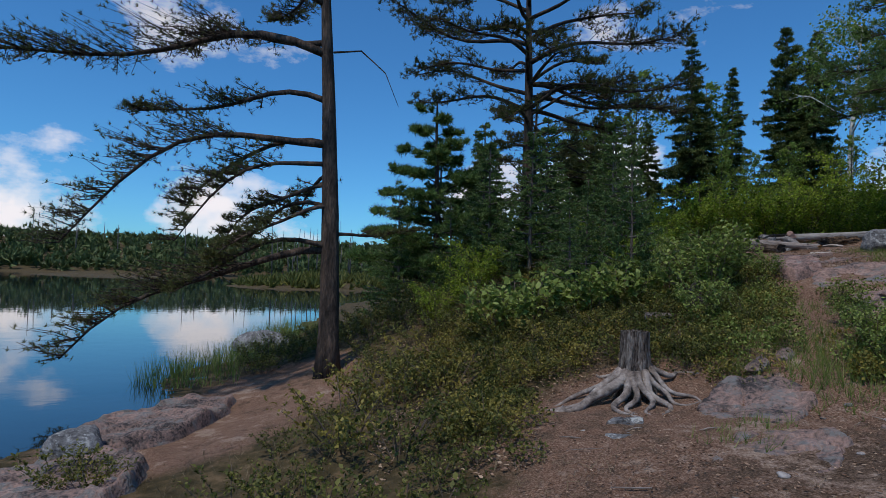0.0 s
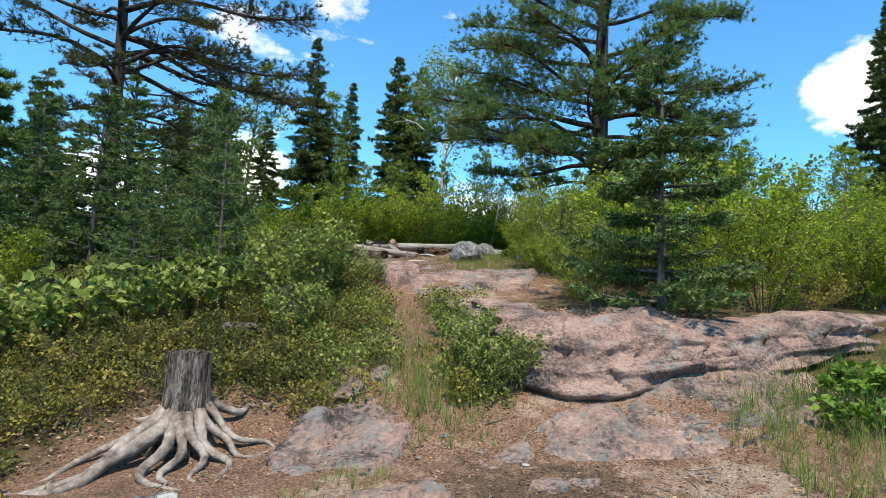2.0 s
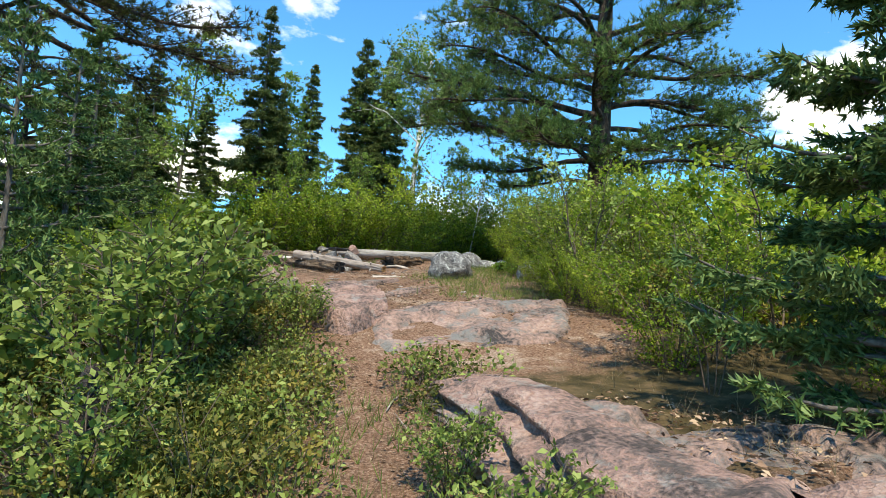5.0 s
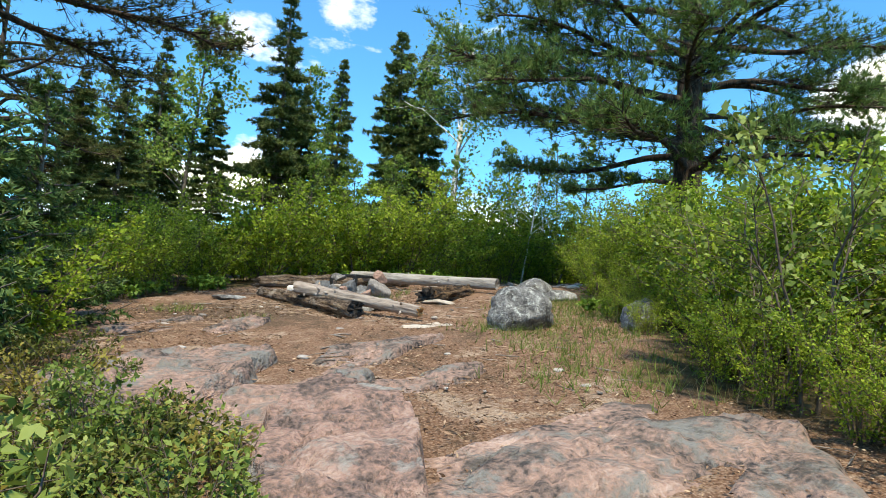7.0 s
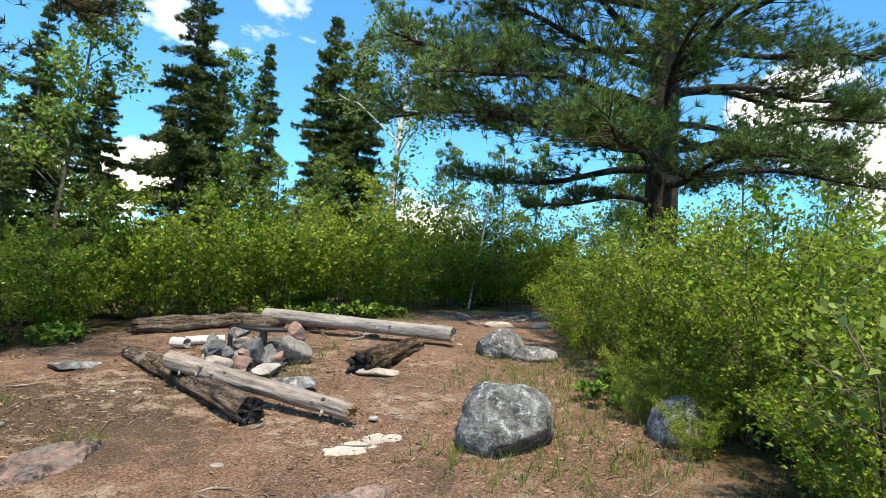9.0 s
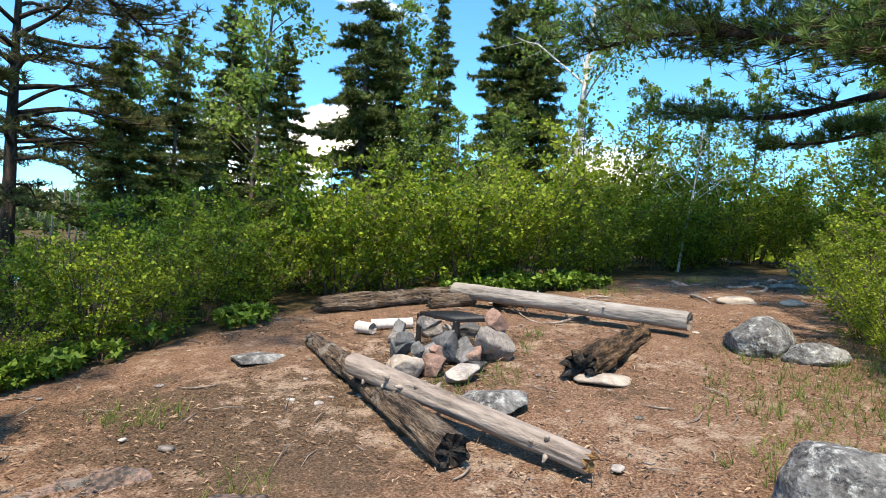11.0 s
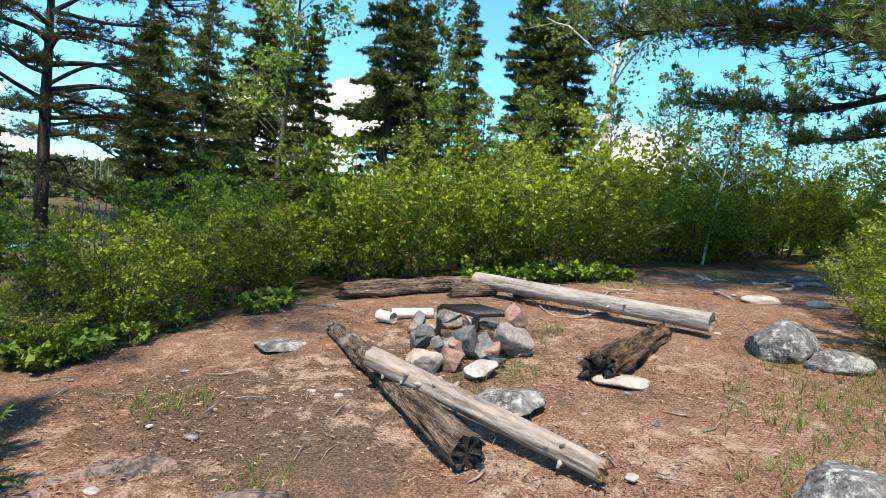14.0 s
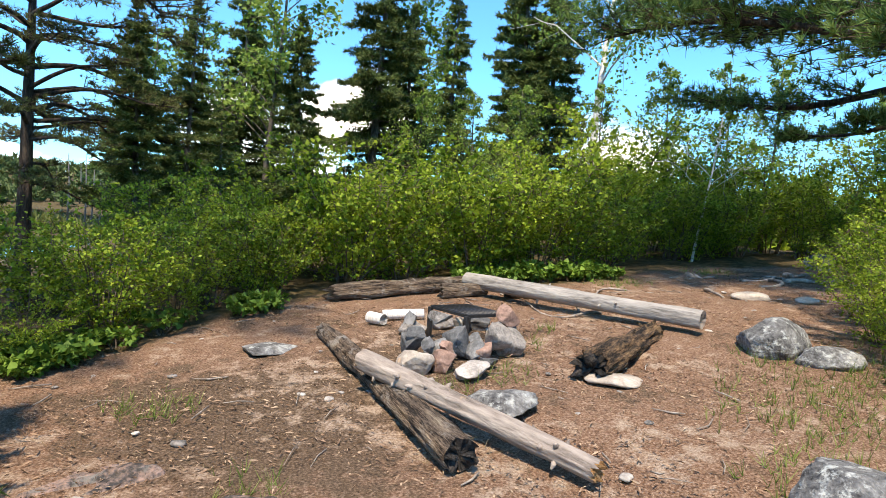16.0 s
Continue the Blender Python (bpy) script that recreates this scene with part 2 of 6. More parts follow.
M = {
    "leaf": leaf_mat("fresh_leaf", (0.085, 0.15, 0.012), (0.22, 0.32, 0.026), (0.38, 0.46, 0.055), 0.45),
    "herb": leaf_mat("herb_leaf", (0.05, 0.11, 0.015), (0.125, 0.225, 0.03), (0.23, 0.34, 0.06)),
    "leaf_pale": leaf_mat("pale_leaf", (0.10, 0.15, 0.03), (0.19, 0.26, 0.05), (0.32, 0.38, 0.11)),
    "leaf_low": leaf_mat("heath_leaf", (0.045, 0.06, 0.013), (0.11, 0.122, 0.025), (0.23, 0.22, 0.058)),
    "leaf_red": leaf_mat("young_red_leaf", (0.12, 0.10, 0.02), (0.24, 0.205, 0.04), (0.36, 0.31, 0.08)),
    "aspen": leaf_mat("aspen_leaf", (0.08, 0.15, 0.025), (0.17, 0.27, 0.045), (0.29, 0.39, 0.09), 0.45),
    "needle_spruce": leaf_mat("spruce_needle", (0.04, 0.066, 0.018), (0.095, 0.135, 0.034), (0.19, 0.225, 0.07), 0.2),
    "needle_fir": leaf_mat("fir_needle", (0.04, 0.08, 0.022), (0.10, 0.165, 0.045), (0.19, 0.27, 0.08), 0.22),
    "needle_pine": leaf_mat("pine_needle", (0.05, 0.10, 0.025), (0.125, 0.21, 0.052), (0.25, 0.34, 0.10), 0.36),
    "needle_jack": leaf_mat("jack_pine_needle", (0.045, 0.055, 0.014), (0.10, 0.112, 0.03), (0.18, 0.18, 0.06), 0.2),
    "grass": leaf_mat("grass_blade", (0.07, 0.12, 0.02), (0.15, 0.21, 0.04), (0.28, 0.31, 0.10), 0.3),
    "dry": leaf_mat("dry_grass", (0.10, 0.075, 0.04), (0.20, 0.15, 0.08), (0.34, 0.27, 0.16), 0.2),
    "litter": leaf_mat("leaf_litter", (0.06, 0.035, 0.022), (0.22, 0.13, 0.082), (0.46, 0.33, 0.22), 0.05, 0.9),
    "shred": leaf_mat("bark_shred", (0.10, 0.06, 0.038), (0.30, 0.19, 0.125), (0.52, 0.38, 0.26), 0.05, 0.9),
    "twig": mat("shrub_twig", [(0.2, (0.05, 0.035, 0.026)), (0.8, (0.17, 0.13, 0.10))], 12, 0.9, 0.2),
    "bark_dark": mat("dark_pine_bark", [(0.15, (0.018, 0.014, 0.011)), (0.5, (0.06, 0.044, 0.034)), (0.9, (0.16, 0.11, 0.08))], 5, 0.95, 0.9, 28, stretch=(1, 1, 0.25), bdist=0.05, spread=1.3),
    "bark_grey": mat("grey_spruce_bark", [(0.2, (0.05, 0.042, 0.036)), (0.8, (0.19, 0.165, 0.14))], 8, 0.95, 0.7, 40, stretch=(1, 1, 0.4)),
    "bark_birch": mat("white_birch_bark", [(0.12, (0.07, 0.06, 0.055)), (0.3, (0.5, 0.46, 0.42)), (0.8, (0.75, 0.71, 0.66))], 5, 0.8, 0.3, 30, stretch=(1, 1, 5)),
    "granite": mat("pink_granite", [(0.25, (0.05, 0.044, 0.042)), (0.43, (0.22, 0.155, 0.13)), (0.6, (0.34, 0.22, 0.175)), (0.85, (0.46, 0.335, 0.28))], 1.8, 0.9, 0.9, 26, patch=(0.20, 0.195, 0.18), bdist=0.05, patch_cut=0.50, patch_scale=4.0, spread=1.25, stains=(0.07, 0.062, 0.055)),
    "ledge": mat("lichen_mottled_pink_granite", [(0.2, (0.06, 0.047, 0.043)), (0.4, (0.20, 0.14, 0.12)), (0.55, (0.33, 0.205, 0.165)), (0.85, (0.45, 0.32, 0.265))], 2.6, 0.92, 1.0, 34, patch=(0.31, 0.30, 0.275), bdist=0.04, patch_cut=0.55, patch_scale=3.2, spread=1.25, stains=(0.075, 0.066, 0.06)),
    "granite_grey": mat("lichen_granite", [(0.15, (0.045, 0.044, 0.045)), (0.5, (0.155, 0.153, 0.15)), (0.9, (0.34, 0.34, 0.33))], 3.5, 0.9, 0.9, 30, patch=(0.42, 0.435, 0.41), patch_cut=0.525, patch_scale=13, bdist=0.03, spread=1.3),
    "stone": mat("fire_ring_stone", [(0.1, (0.09, 0.085, 0.08)), (0.5, (0.29, 0.26, 0.235)), (0.9, (0.50, 0.46, 0.42))], 4, 0.9, 0.6, 40, objrand=0.7),
    "dark_stone": mat("dark_fire_stone", [(0.1, (0.05, 0.05, 0.052)), (0.5, (0.13, 0.13, 0.13)), (0.9, (0.27, 0.265, 0.26))], 4, 0.85, 0.6, 40, objrand=0.5),
    "stone_red": mat("red_fire_stone", [(0.1, (0.12, 0.075, 0.06)), (0.5, (0.29, 0.18, 0.14)), (0.9, (0.44, 0.30, 0.24))], 4, 0.9, 0.6, 40, objrand=0.4),
    "stone_pale": mat("pale_flat_stone", [(0.1, (0.20, 0.165, 0.14)), (0.5, (0.40, 0.345, 0.29)), (0.9, (0.58, 0.52, 0.45))], 3, 0.9, 0.6, 30, objrand=0.4),
    "grey_wood": mat("weathered_grey_wood", [(0.12, (0.08, 0.062, 0.052)), (0.42, (0.25, 0.205, 0.175)), (0.88, (0.42, 0.36, 0.31))], 2.2, 0.85, 0.6, 11, stretch=(3, 3, 0.7), bdist=0.025, spread=1.15, patch=(0.42, 0.28, 0.165), patch_cut=0.58, patch_scale=3.5),
    "pale_wood": mat("pale_debarked_wood", [(0.1, (0.10, 0.088, 0.078)), (0.42, (0.26, 0.235, 0.21)), (0.9, (0.40, 0.365, 0.325))], 2.4, 0.8, 0.6, 14, stretch=(3, 3, 0.6), spread=1.2),
    "rot_wood": mat("rotten_brown_wood", [(0.2, (0.035, 0.026, 0.02)), (0.5, (0.19, 0.135, 0.098)), (0.8, (0.36, 0.27, 0.19)), (1.0, (0.50, 0.40, 0.29))], 4, 0.95, 1.0, 20, stretch=(5, 5, 0.8), bdist=0.06, spread=1.5, patch=(0.42, 0.37, 0.32), patch_cut=0.52, patch_scale=3.5),
    "burnt_wood": mat("burnt_split_wood", [(0.2, (0.015, 0.013, 0.012)), (0.5, (0.12, 0.078, 0.05)), (0.8, (0.33, 0.2, 0.11)), (1.0, (0.55, 0.38, 0.21))], 4, 0.95, 1.0, 22, stretch=(5, 5, 0.8), bdist=0.06, spread=1.6, patch=(0.46, 0.29, 0.15), patch_cut=0.54, patch_scale=2.2),
    "orange_wood": mat("splintered_orange_wood", [(0.1, (0.15, 0.07, 0.03)), (0.5, (0.42, 0.22, 0.09)), (0.9, (0.62, 0.40, 0.20))], 5, 0.9, 0.8, 25, stretch=(5, 5, 0.7)),
    "char": mat("charred_wood", [(0.2, (0.012, 0.011, 0.010)), (0.8, (0.065, 0.055, 0.05))], 10, 0.9, 0.9, 40, bdist=0.03),
    "iron": mat("blackened_iron", [(0.2, (0.008, 0.008, 0.009)), (0.8, (0.028, 0.026, 0.025))], 12, 0.45, 0.3, 60, spec=0.5),
    "stump": mat("old_stump_wood", [(0.25, (0.03, 0.023, 0.018)), (0.5, (0.15, 0.118, 0.095)), (0.9, (0.36, 0.31, 0.26))], 3, 0.9, 1.0, 12, stretch=(5, 5, 1.0), bdist=0.04, spread=1.4),
    "root": mat("bleached_root", [(0.15, (0.07, 0.055, 0.045)), (0.5, (0.225, 0.185, 0.155)), (0.9, (0.42, 0.37, 0.32))], 5, 0.85, 0.6, 25, spread=1.2),
    "far_leaf": leaf_mat("far_woods", (0.04, 0.065, 0.02), (0.085, 0.12, 0.036), (0.16, 0.19, 0.065), 0.1),
    "snag": mat("dead_snag", [(0.2, (0.07, 0.06, 0.055)), (0.8, (0.2, 0.18, 0.165))], 3, 0.9, 0.2),
}


def ground_mat():
    m = bpy.data.materials.new("forest_ground")
    m.use_nodes = True
    nt = m.node_tree
    N, L = nt.nodes.new, nt.links.new
    bsdf = nt.nodes["Principled BSDF"]
    co, at, wet = N("ShaderNodeTexCoord"), N("ShaderNodeAttribute"), N("ShaderNodeAttribute")
    at.attribute_name, wet.attribute_name = "bare", "humus"
    big, mid, fine = N("ShaderNodeTexNoise"), N("ShaderNodeTexNoise"), N("ShaderNodeTexNoise")
    for n, s in ((big, 0.9), (mid, 5.0), (fine, 60.0)):
        n.inputs["Scale"].default_value, n.inputs["Detail"].default_value, n.inputs["Roughness"].default_value = s, 6, 0.65
        L(co.outputs["Object"], n.inputs["Vector"])

    def ramp(src, stops):
        r = N("ShaderNodeValToRGB")
        while len(r.color_ramp.elements) < len(stops):
            r.color_ramp.elements.new(0.5)
        for e, (p, c) in zip(r.color_ramp.elements, stops):
            e.position, e.color = p, (*c, 1)
        L(src, r.inputs[0])
        return r.outputs[0]

    def mixc(f, a, b):
        x = N("ShaderNodeMixRGB")
        L(f, x.inputs[0]), L(a, x.inputs[1]), L(b, x.inputs[2])
        return x.outputs[0]

    def op(kind, p, q, clamp=False):
        x = N("ShaderNodeMath")
        x.operation, x.use_clamp = kind, clamp
        for k, v in enumerate((p, q)):
            if isinstance(v, (int, float)):
                x.inputs[k].default_value = v
            else:
                L(v, x.inputs[k])
        return x.outputs[0]
    soil = ramp(fine.outputs["Fac"], [(0.30, (0.06, 0.032, 0.02)), (0.5, (0.215, 0.122, 0.078)), (0.7, (0.43, 0.30, 0.215))])
    dark = ramp(fine.outputs["Fac"], [(0.3, (0.03, 0.02, 0.014)), (0.5, (0.12, 0.078, 0.05)), (0.75, (0.3, 0.21, 0.15))])
    soil = mixc(op("MULTIPLY", op("SUBTRACT", op("ADD", op("ADD", big.outputs["Fac"], op("MULTIPLY", wet.outputs["Fac"], 0.42)), op("MULTIPLY", op("SUBTRACT", mid.outputs["Fac"], 0.5), 0.9)), 0.53), 6, True), soil, dark)
    pale = ramp(fine.outputs["Fac"], [(0.3, (0.17, 0.11, 0.075)), (0.5, (0.36, 0.26, 0.19)), (0.7, (0.52, 0.42, 0.33))])
    soil = mixc(op("MULTIPLY", op("SUBTRACT", op("SUBTRACT", 0.93, big.outputs["Fac"]), mid.outputs["Fac"]), 7, True), soil, pale)
    moss = ramp(mid.outputs["Fac"], [(0.3, (0.035, 0.03, 0.014)), (0.5, (0.085, 0.065, 0.03)), (0.7, (0.19, 0.13, 0.07))])
    edge = op("ADD", at.outputs["Fac"], op("MULTIPLY", op("SUBTRACT", mid.outputs["Fac"], 0.5), 1.2))
    L(mixc(op("MULTIPLY", op("SUBTRACT", edge, 0.3), 2.5, True), moss, soil), bsdf.inputs["Base Color"])
    bsdf.inputs["Roughness"].default_value = 0.95
    bsdf.inputs["Specular IOR Level"].default_value = 0.15
    bp = N("ShaderNodeBump")
    bp.inputs["Strength"].default_value, bp.inputs["Distance"].default_value = 0.9, 0.03
    L(op("ADD", fine.outputs["Fac"], mid.outputs["Fac"]), bp.inputs["Height"])
    L(bp.outputs[0], bsdf.inputs["Normal"])
    return m


def water_mat():
    m = bpy.data.materials.new("lake_water")
    m.use_nodes = True
    nt = m.node_tree
    b = nt.nodes["Principled BSDF"]
    b.inputs["Base Color"].default_value = (0.012, 0.022, 0.03, 1)
    b.inputs["Roughness"].default_value = 0.03
    b.inputs["IOR"].default_value = 1.33
    b.inputs["Specular IOR Level"].default_value = 1.0
    n, bp, co = nt.nodes.new("ShaderNodeTexNoise"), nt.nodes.new("ShaderNodeBump"), nt.nodes.new("ShaderNodeTexCoord")
    n.inputs["Scale"].default_value, n.inputs["Detail"].default_value = 0.9, 3
    bp.inputs["Strength"].default_value, bp.inputs["Distance"].default_value = 0.06, 0.05
    nt.links.new(co.outputs["Object"], n.inputs["Vector"])
    nt.links.new(n.outputs["Fac"], bp.inputs["Height"])
    nt.links.new(bp.outputs[0], b.inputs["Normal"])
    return m


# ---- mesh helpers ----
def mesh(name, verts, faces, material, smooth=False):
    """Mesh from an (n, 3) array and an (m, k) array of faces, or a list of such arrays."""
    verts = np.asarray(verts, dtype=np.float32)
    groups = faces if isinstance(faces, list) else [faces]
    groups = [np.asarray(f, dtype=np.int32) for f in groups if len(f)]
    me = bpy.data.meshes.new(name)
    me.vertices.add(len(verts))
    me.vertices.foreach_set("co", verts.ravel())
    loops = np.concatenate([f.ravel() for f in groups])
    counts = np.concatenate([np.full(len(f), f.shape[1], dtype=np.int32) for f in groups])
    me.loops.add(len(loops))
    me.loops.foreach_set("vertex_index", loops)
    me.polygons.add(len(counts))
    me.polygons.foreach_set("loop_start", np.concatenate([[0], np.cumsum(counts)[:-1]]).astype(np.int32))
    if smooth:
        me.polygons.foreach_set("use_smooth", np.ones(len(counts), dtype=bool))
    me.update(calc_edges=True)
    me.validate()
    me.materials.append(material)
    return me


def part(name, me, parent, label=""):
    ob = new(name, me)
    ob.parent = parent
    if label:
        tagged(ob, label)
    if name == "branchwork":
        tagged(ob, kind="stuff")
    return ob


def thing(name, label, category, m, group="", kind="", me=None):
    ob = new(name, me)
    ob.matrix_world = m
    return tagged(ob, label, category, group, kind)


class Soup:
    """Collects tubes, quads and triangles into one mesh."""

    def __init__(self):
        self.v, self.q, self.t, self.n = [], [], [], 0

    def tube(self, pts, radii, sides=6, wob=0.0, rng=None, cap=True):
        pts = np.asarray(pts, float)
        k = len(pts)
        tang = np.gradient(pts, axis=0)
        tang /= np.linalg.norm(tang, axis=1)[:, None] + 1e-9
        ref = np.array([0, 0, 1.0]) if abs(tang[:, 2]).mean() < 0.8 else np.array([1.0, 0, 0])
        a = np.cross(tang, ref)
        a /= np.linalg.norm(a, axis=1)[:, None] + 1e-9
        b = np.cross(tang, a)
        ang = np.linspace(0, 2 * np.pi, sides, endpoint=False)
        r = np.asarray(radii, float)[:, None] * np.ones((k, sides))
        if wob and rng is not None:
            r = r * (1 + wob * (rng.random((k, sides)) - 0.5) + wob * 0.8 * (rng.random(sides) - 0.5)[None, :])
        ring = pts[:, None, :] + r[:, :, None] * (np.cos(ang)[None, :, None] * a[:, None, :] + np.sin(ang)[None, :, None] * b[:, None, :])
        i = self.n + np.arange(k * sides).reshape(k, sides)
        nxt = np.roll(i, -1, axis=1)
        self.q.append(np.stack([i[:-1], nxt[:-1], nxt[1:], i[1:]], -1).reshape(-1, 4))
        vs = [ring.reshape(-1, 3)]
        self.n += k * sides
        if cap:
            vs.append(np.stack([pts[0] , pts[-1]]))
            c0, c1 = self.n, self.n + 1
            self.t.append(np.stack([nxt[0], i[0], np.full(sides, c0)], -1))
            self.t.append(np.stack([i[-1], nxt[-1], np.full(sides, c1)], -1))
            self.n += 2
        self.v += vs

    def leaves(self, p, d, length, width, rng, fold=0.25):
        """A folded four-cornered leaf at each p, along each d."""
        n = len(p)
        d = d / (np.linalg.norm(d, axis=1)[:, None] + 1e-9)
        s = np.cross(d, rng.normal(size=(n, 3)) * 0.55 + np.array([0, 0, 1.0]))
        s /= np.linalg.norm(s, axis=1)[:, None] + 1e-9
        u = np.cross(s, d)
        ln = (length * (0.6 + 0.8 * rng.random(n)))[:, None]
        w = ln * width / length * 0.5
        mid = p + d * ln * 0.45
        v = np.stack([p, mid + s * w + u * w * fold, p + d * ln - u * ln * 0.15, mid - s * w + u * w * fold], 1)
        self.q.append((self.n + np.arange(4 * n)).reshape(n, 4))
        self.v.append(v.reshape(-1, 3))
        self.n += 4 * n

    def tufts(self, p, d, count, length, width, rng, open_=0.6):
        """count thin needles fanning from each p about each d."""
        p, d = np.repeat(p, count, 0), np.repeat(d, count, 0)
        n = len(p)
        d = d / (np.linalg.norm(d, axis=1)[:, None] + 1e-9)
        w = d + rng.normal(size=(n, 3)) * open_
        w /= np.linalg.norm(w, axis=1)[:, None] + 1e-9
        s = np.cross(w, rng.normal(size=(n, 3)))
        s /= np.linalg.norm(s, axis=1)[:, None] + 1e-9
        ln = (length * (0.6 + 0.7 * rng.random(n)))[:, None]
        v = np.stack([p - s * width / 2, p + s * width / 2, p + w * ln], 1)
        self.t.append((self.n + np.arange(3 * n)).reshape(n, 3))
        self.v.append(v.reshape(-1, 3))
        self.n += 3 * n

    def mesh(self, name, material, smooth=False):
        groups = [np.concatenate(g) for g in (self.q, self.t) if g]
        return mesh(name, np.concatenate(self.v), groups, material, smooth)


def cracks(x, y, s=1.0):
    """0 on the joints between rock blocks, 1 within a block, and a level for each block."""
    d, pts = noise.voronoi(Vector((x * s, y * s, 0.3)))
    gap = min(1.0, (d[1] - d[0]) / 0.16)
    return gap, noise.cell(Vector((pts[0].x * 3.1, pts[0].y * 3.1, 1)))


def fbm(x, y, z=0.0, octaves=4, scale=1.0):
    return noise.fractal(Vector((x * scale, y * scale, z * scale)), 0.9, 2.1, octaves)


# ---- terrain ----
WATER_Z = -0.6
RISE_U = [-30, -3, 0, 2.6, 4.75, 6.6, 8.8, 10, 12, 14.5, 19.5, 30, 60]
RISE_Z = [-0.3, 0.05, 0.2, 0.42, 0.55, 1.15, 1.6, 1.9, 2.1, 2.42, 2.95, 3.4, 3.4]
TRAIL = [(0.6, -4), (0.9, -1.5), (1.6, -0.3), (2.6, 1.4), (3.7, 3.1), (4.8, 4.8), (5.9, 6.6), (6.6, 8.0), (7.2, 9.2)]


def ramp01(a, b, x):
    t = np.clip((x - a) / (b - a), 0, 1)
    return t * t * (3 - 2 * t)


LEDGE_X = [4.6, 4.95, 5.1, 5.5, 7.5, 9.5, 13]
LEDGE_Y = [5.2, 4.2, 3.4, 3.0, 2.38, 2.25, 2.2]


def ledge_side(y):
    return np.interp(y, [3, 4, 5, 6, 7, 8], [5.0, 5.15, 5.45, 5.85, 6.3, 6.8])


def crest_z(x):
    return 1.53 + 0.05 * np.clip(x - 5.3, 0, 3)


def ground_z(x, y):
    """Height of the hillside that climbs from the lake shore to the camp."""
    x, y = np.asarray(x, float), np.asarray(y, float)
    u, v = 0.55 * x + 0.835 * y, 0.835 * x - 0.55 * y
    hill = np.interp(u, RISE_U, RISE_Z) + 0.05 * np.clip(v - 1, -4, 6)
    shore = -4 - 0.05 * np.clip(y, -60, 60) + 0.45 * np.sin(y * 0.9 + 1) * np.exp(-((y - 8) / 14) ** 2) + np.clip(y - 45, 0, 200) * 0.35 + np.clip(-y - 20, 0, 400) * 0.3
    s = ramp01(0, 6.5 + 0.15 * np.clip(y, 0, 60), x - shore)
    z = WATER_Z + (hill - WATER_Z) * s
    z = np.where(x < shore, WATER_Z + 0.25 * np.clip(x - shore, -5, 0), z)
    # the terrace behind the granite ledge, and the fall to the lake beyond the camp
    back = ramp01(0.3, 0.75, y - np.interp(x, LEDGE_X, LEDGE_Y)) * ramp01(0.15, 0.9, x - ledge_side(y)) * (1 - ramp01(11.5, 14, x))
    z = z + np.clip(crest_z(x) - 0.03 - z, 0, 1) * back
    z = z - 1.3 * ramp01(17, 22, y) * (1 - ramp01(3, 7.5, x)) * s
    # far banks of the lake
    far = ramp01(225, 330, np.hypot(x, y)) * 13 + ramp01(210, 226, np.hypot(x, y)) * 2.6
    far = np.where(x < shore + 40, far, 0)
    spit = 2.6 * np.exp(-(((x + 16) / 17) ** 2 + ((y - 92) / 22) ** 2)) * 1.0
    bank = 2.3 * np.exp(-(((x + 75) / 34) ** 2 + ((y - 150) / 22) ** 2))
    return np.maximum(z, WATER_Z - 1.3) + far + spit + bank


def gz(x, y):
    return float(ground_z(x, y))


def trail_gap(x, y):
    """Distance to the trodden line and the camp's clearing (negative inside)."""
    x, y = np.asarray(x, float), np.asarray(y, float)
    best = np.full(np.broadcast(x, y).shape, 1e9)
    for (ax, ay), (bx, by) in zip(TRAIL, TRAIL[1:]):
        dx, dy = bx - ax, by - ay
        t = np.clip(((x - ax) * dx + (y - ay) * dy) / (dx * dx + dy * dy), 0, 1)
        best = np.minimum(best, np.hypot(x - ax - t * dx, y - ay - t * dy) - np.where(((ay + by) / 2 > 2.5) & ((ay + by) / 2 < 6.8), 0.12, 0.45))
    for cx, cy, r in CLEAR:
        best = np.minimum(best, np.hypot(x - cx, y - cy) - r)
    return best


CLEAR = [(8.6, 11.6, 2.6), (9.6, 13.6, 2.9), (7.4, 9.0, 1.4), (7.6, 12.8, 2.2), (11.5, 14.0, 2.2), (13.3, 14.6, 1.8), (15.0, 15.4, 1.7), (16.8, 16.0, 1.6), (7.3, 7.3, 1.4),
         (3.6, 2.6, 1.3), (2.6, 3.2, 1.2), (2.2, 0.9, 1.3), (4.6, 2.0, 1.2), (1.6, -1.2, 1.4), (6.0, 2.4, 0.9), (-2.2, 7.2, 1.2), (-2.6, 5.6, 1.1), (9.9, 12.0, 2.0), (-2.2, 9.0, 1.0)]
PATH_T = [t for t, *_ in PATH]
PATH_XY = np.array([[np.interp(t, PATH_T, [e[c] for _, e, _, _ in PATH]) for c in (0, 1)] for t in np.arange(0, 16.01, 0.1)])


def axis_marks(lo, hi, step, reach):
    mid = np.arange(lo, hi + step / 2, step)
    grow = step * np.cumsum(1.22 ** np.arange(1, 60))
    return np.concatenate([(lo - grow[grow < reach])[::-1], mid, hi + grow[grow < reach]])


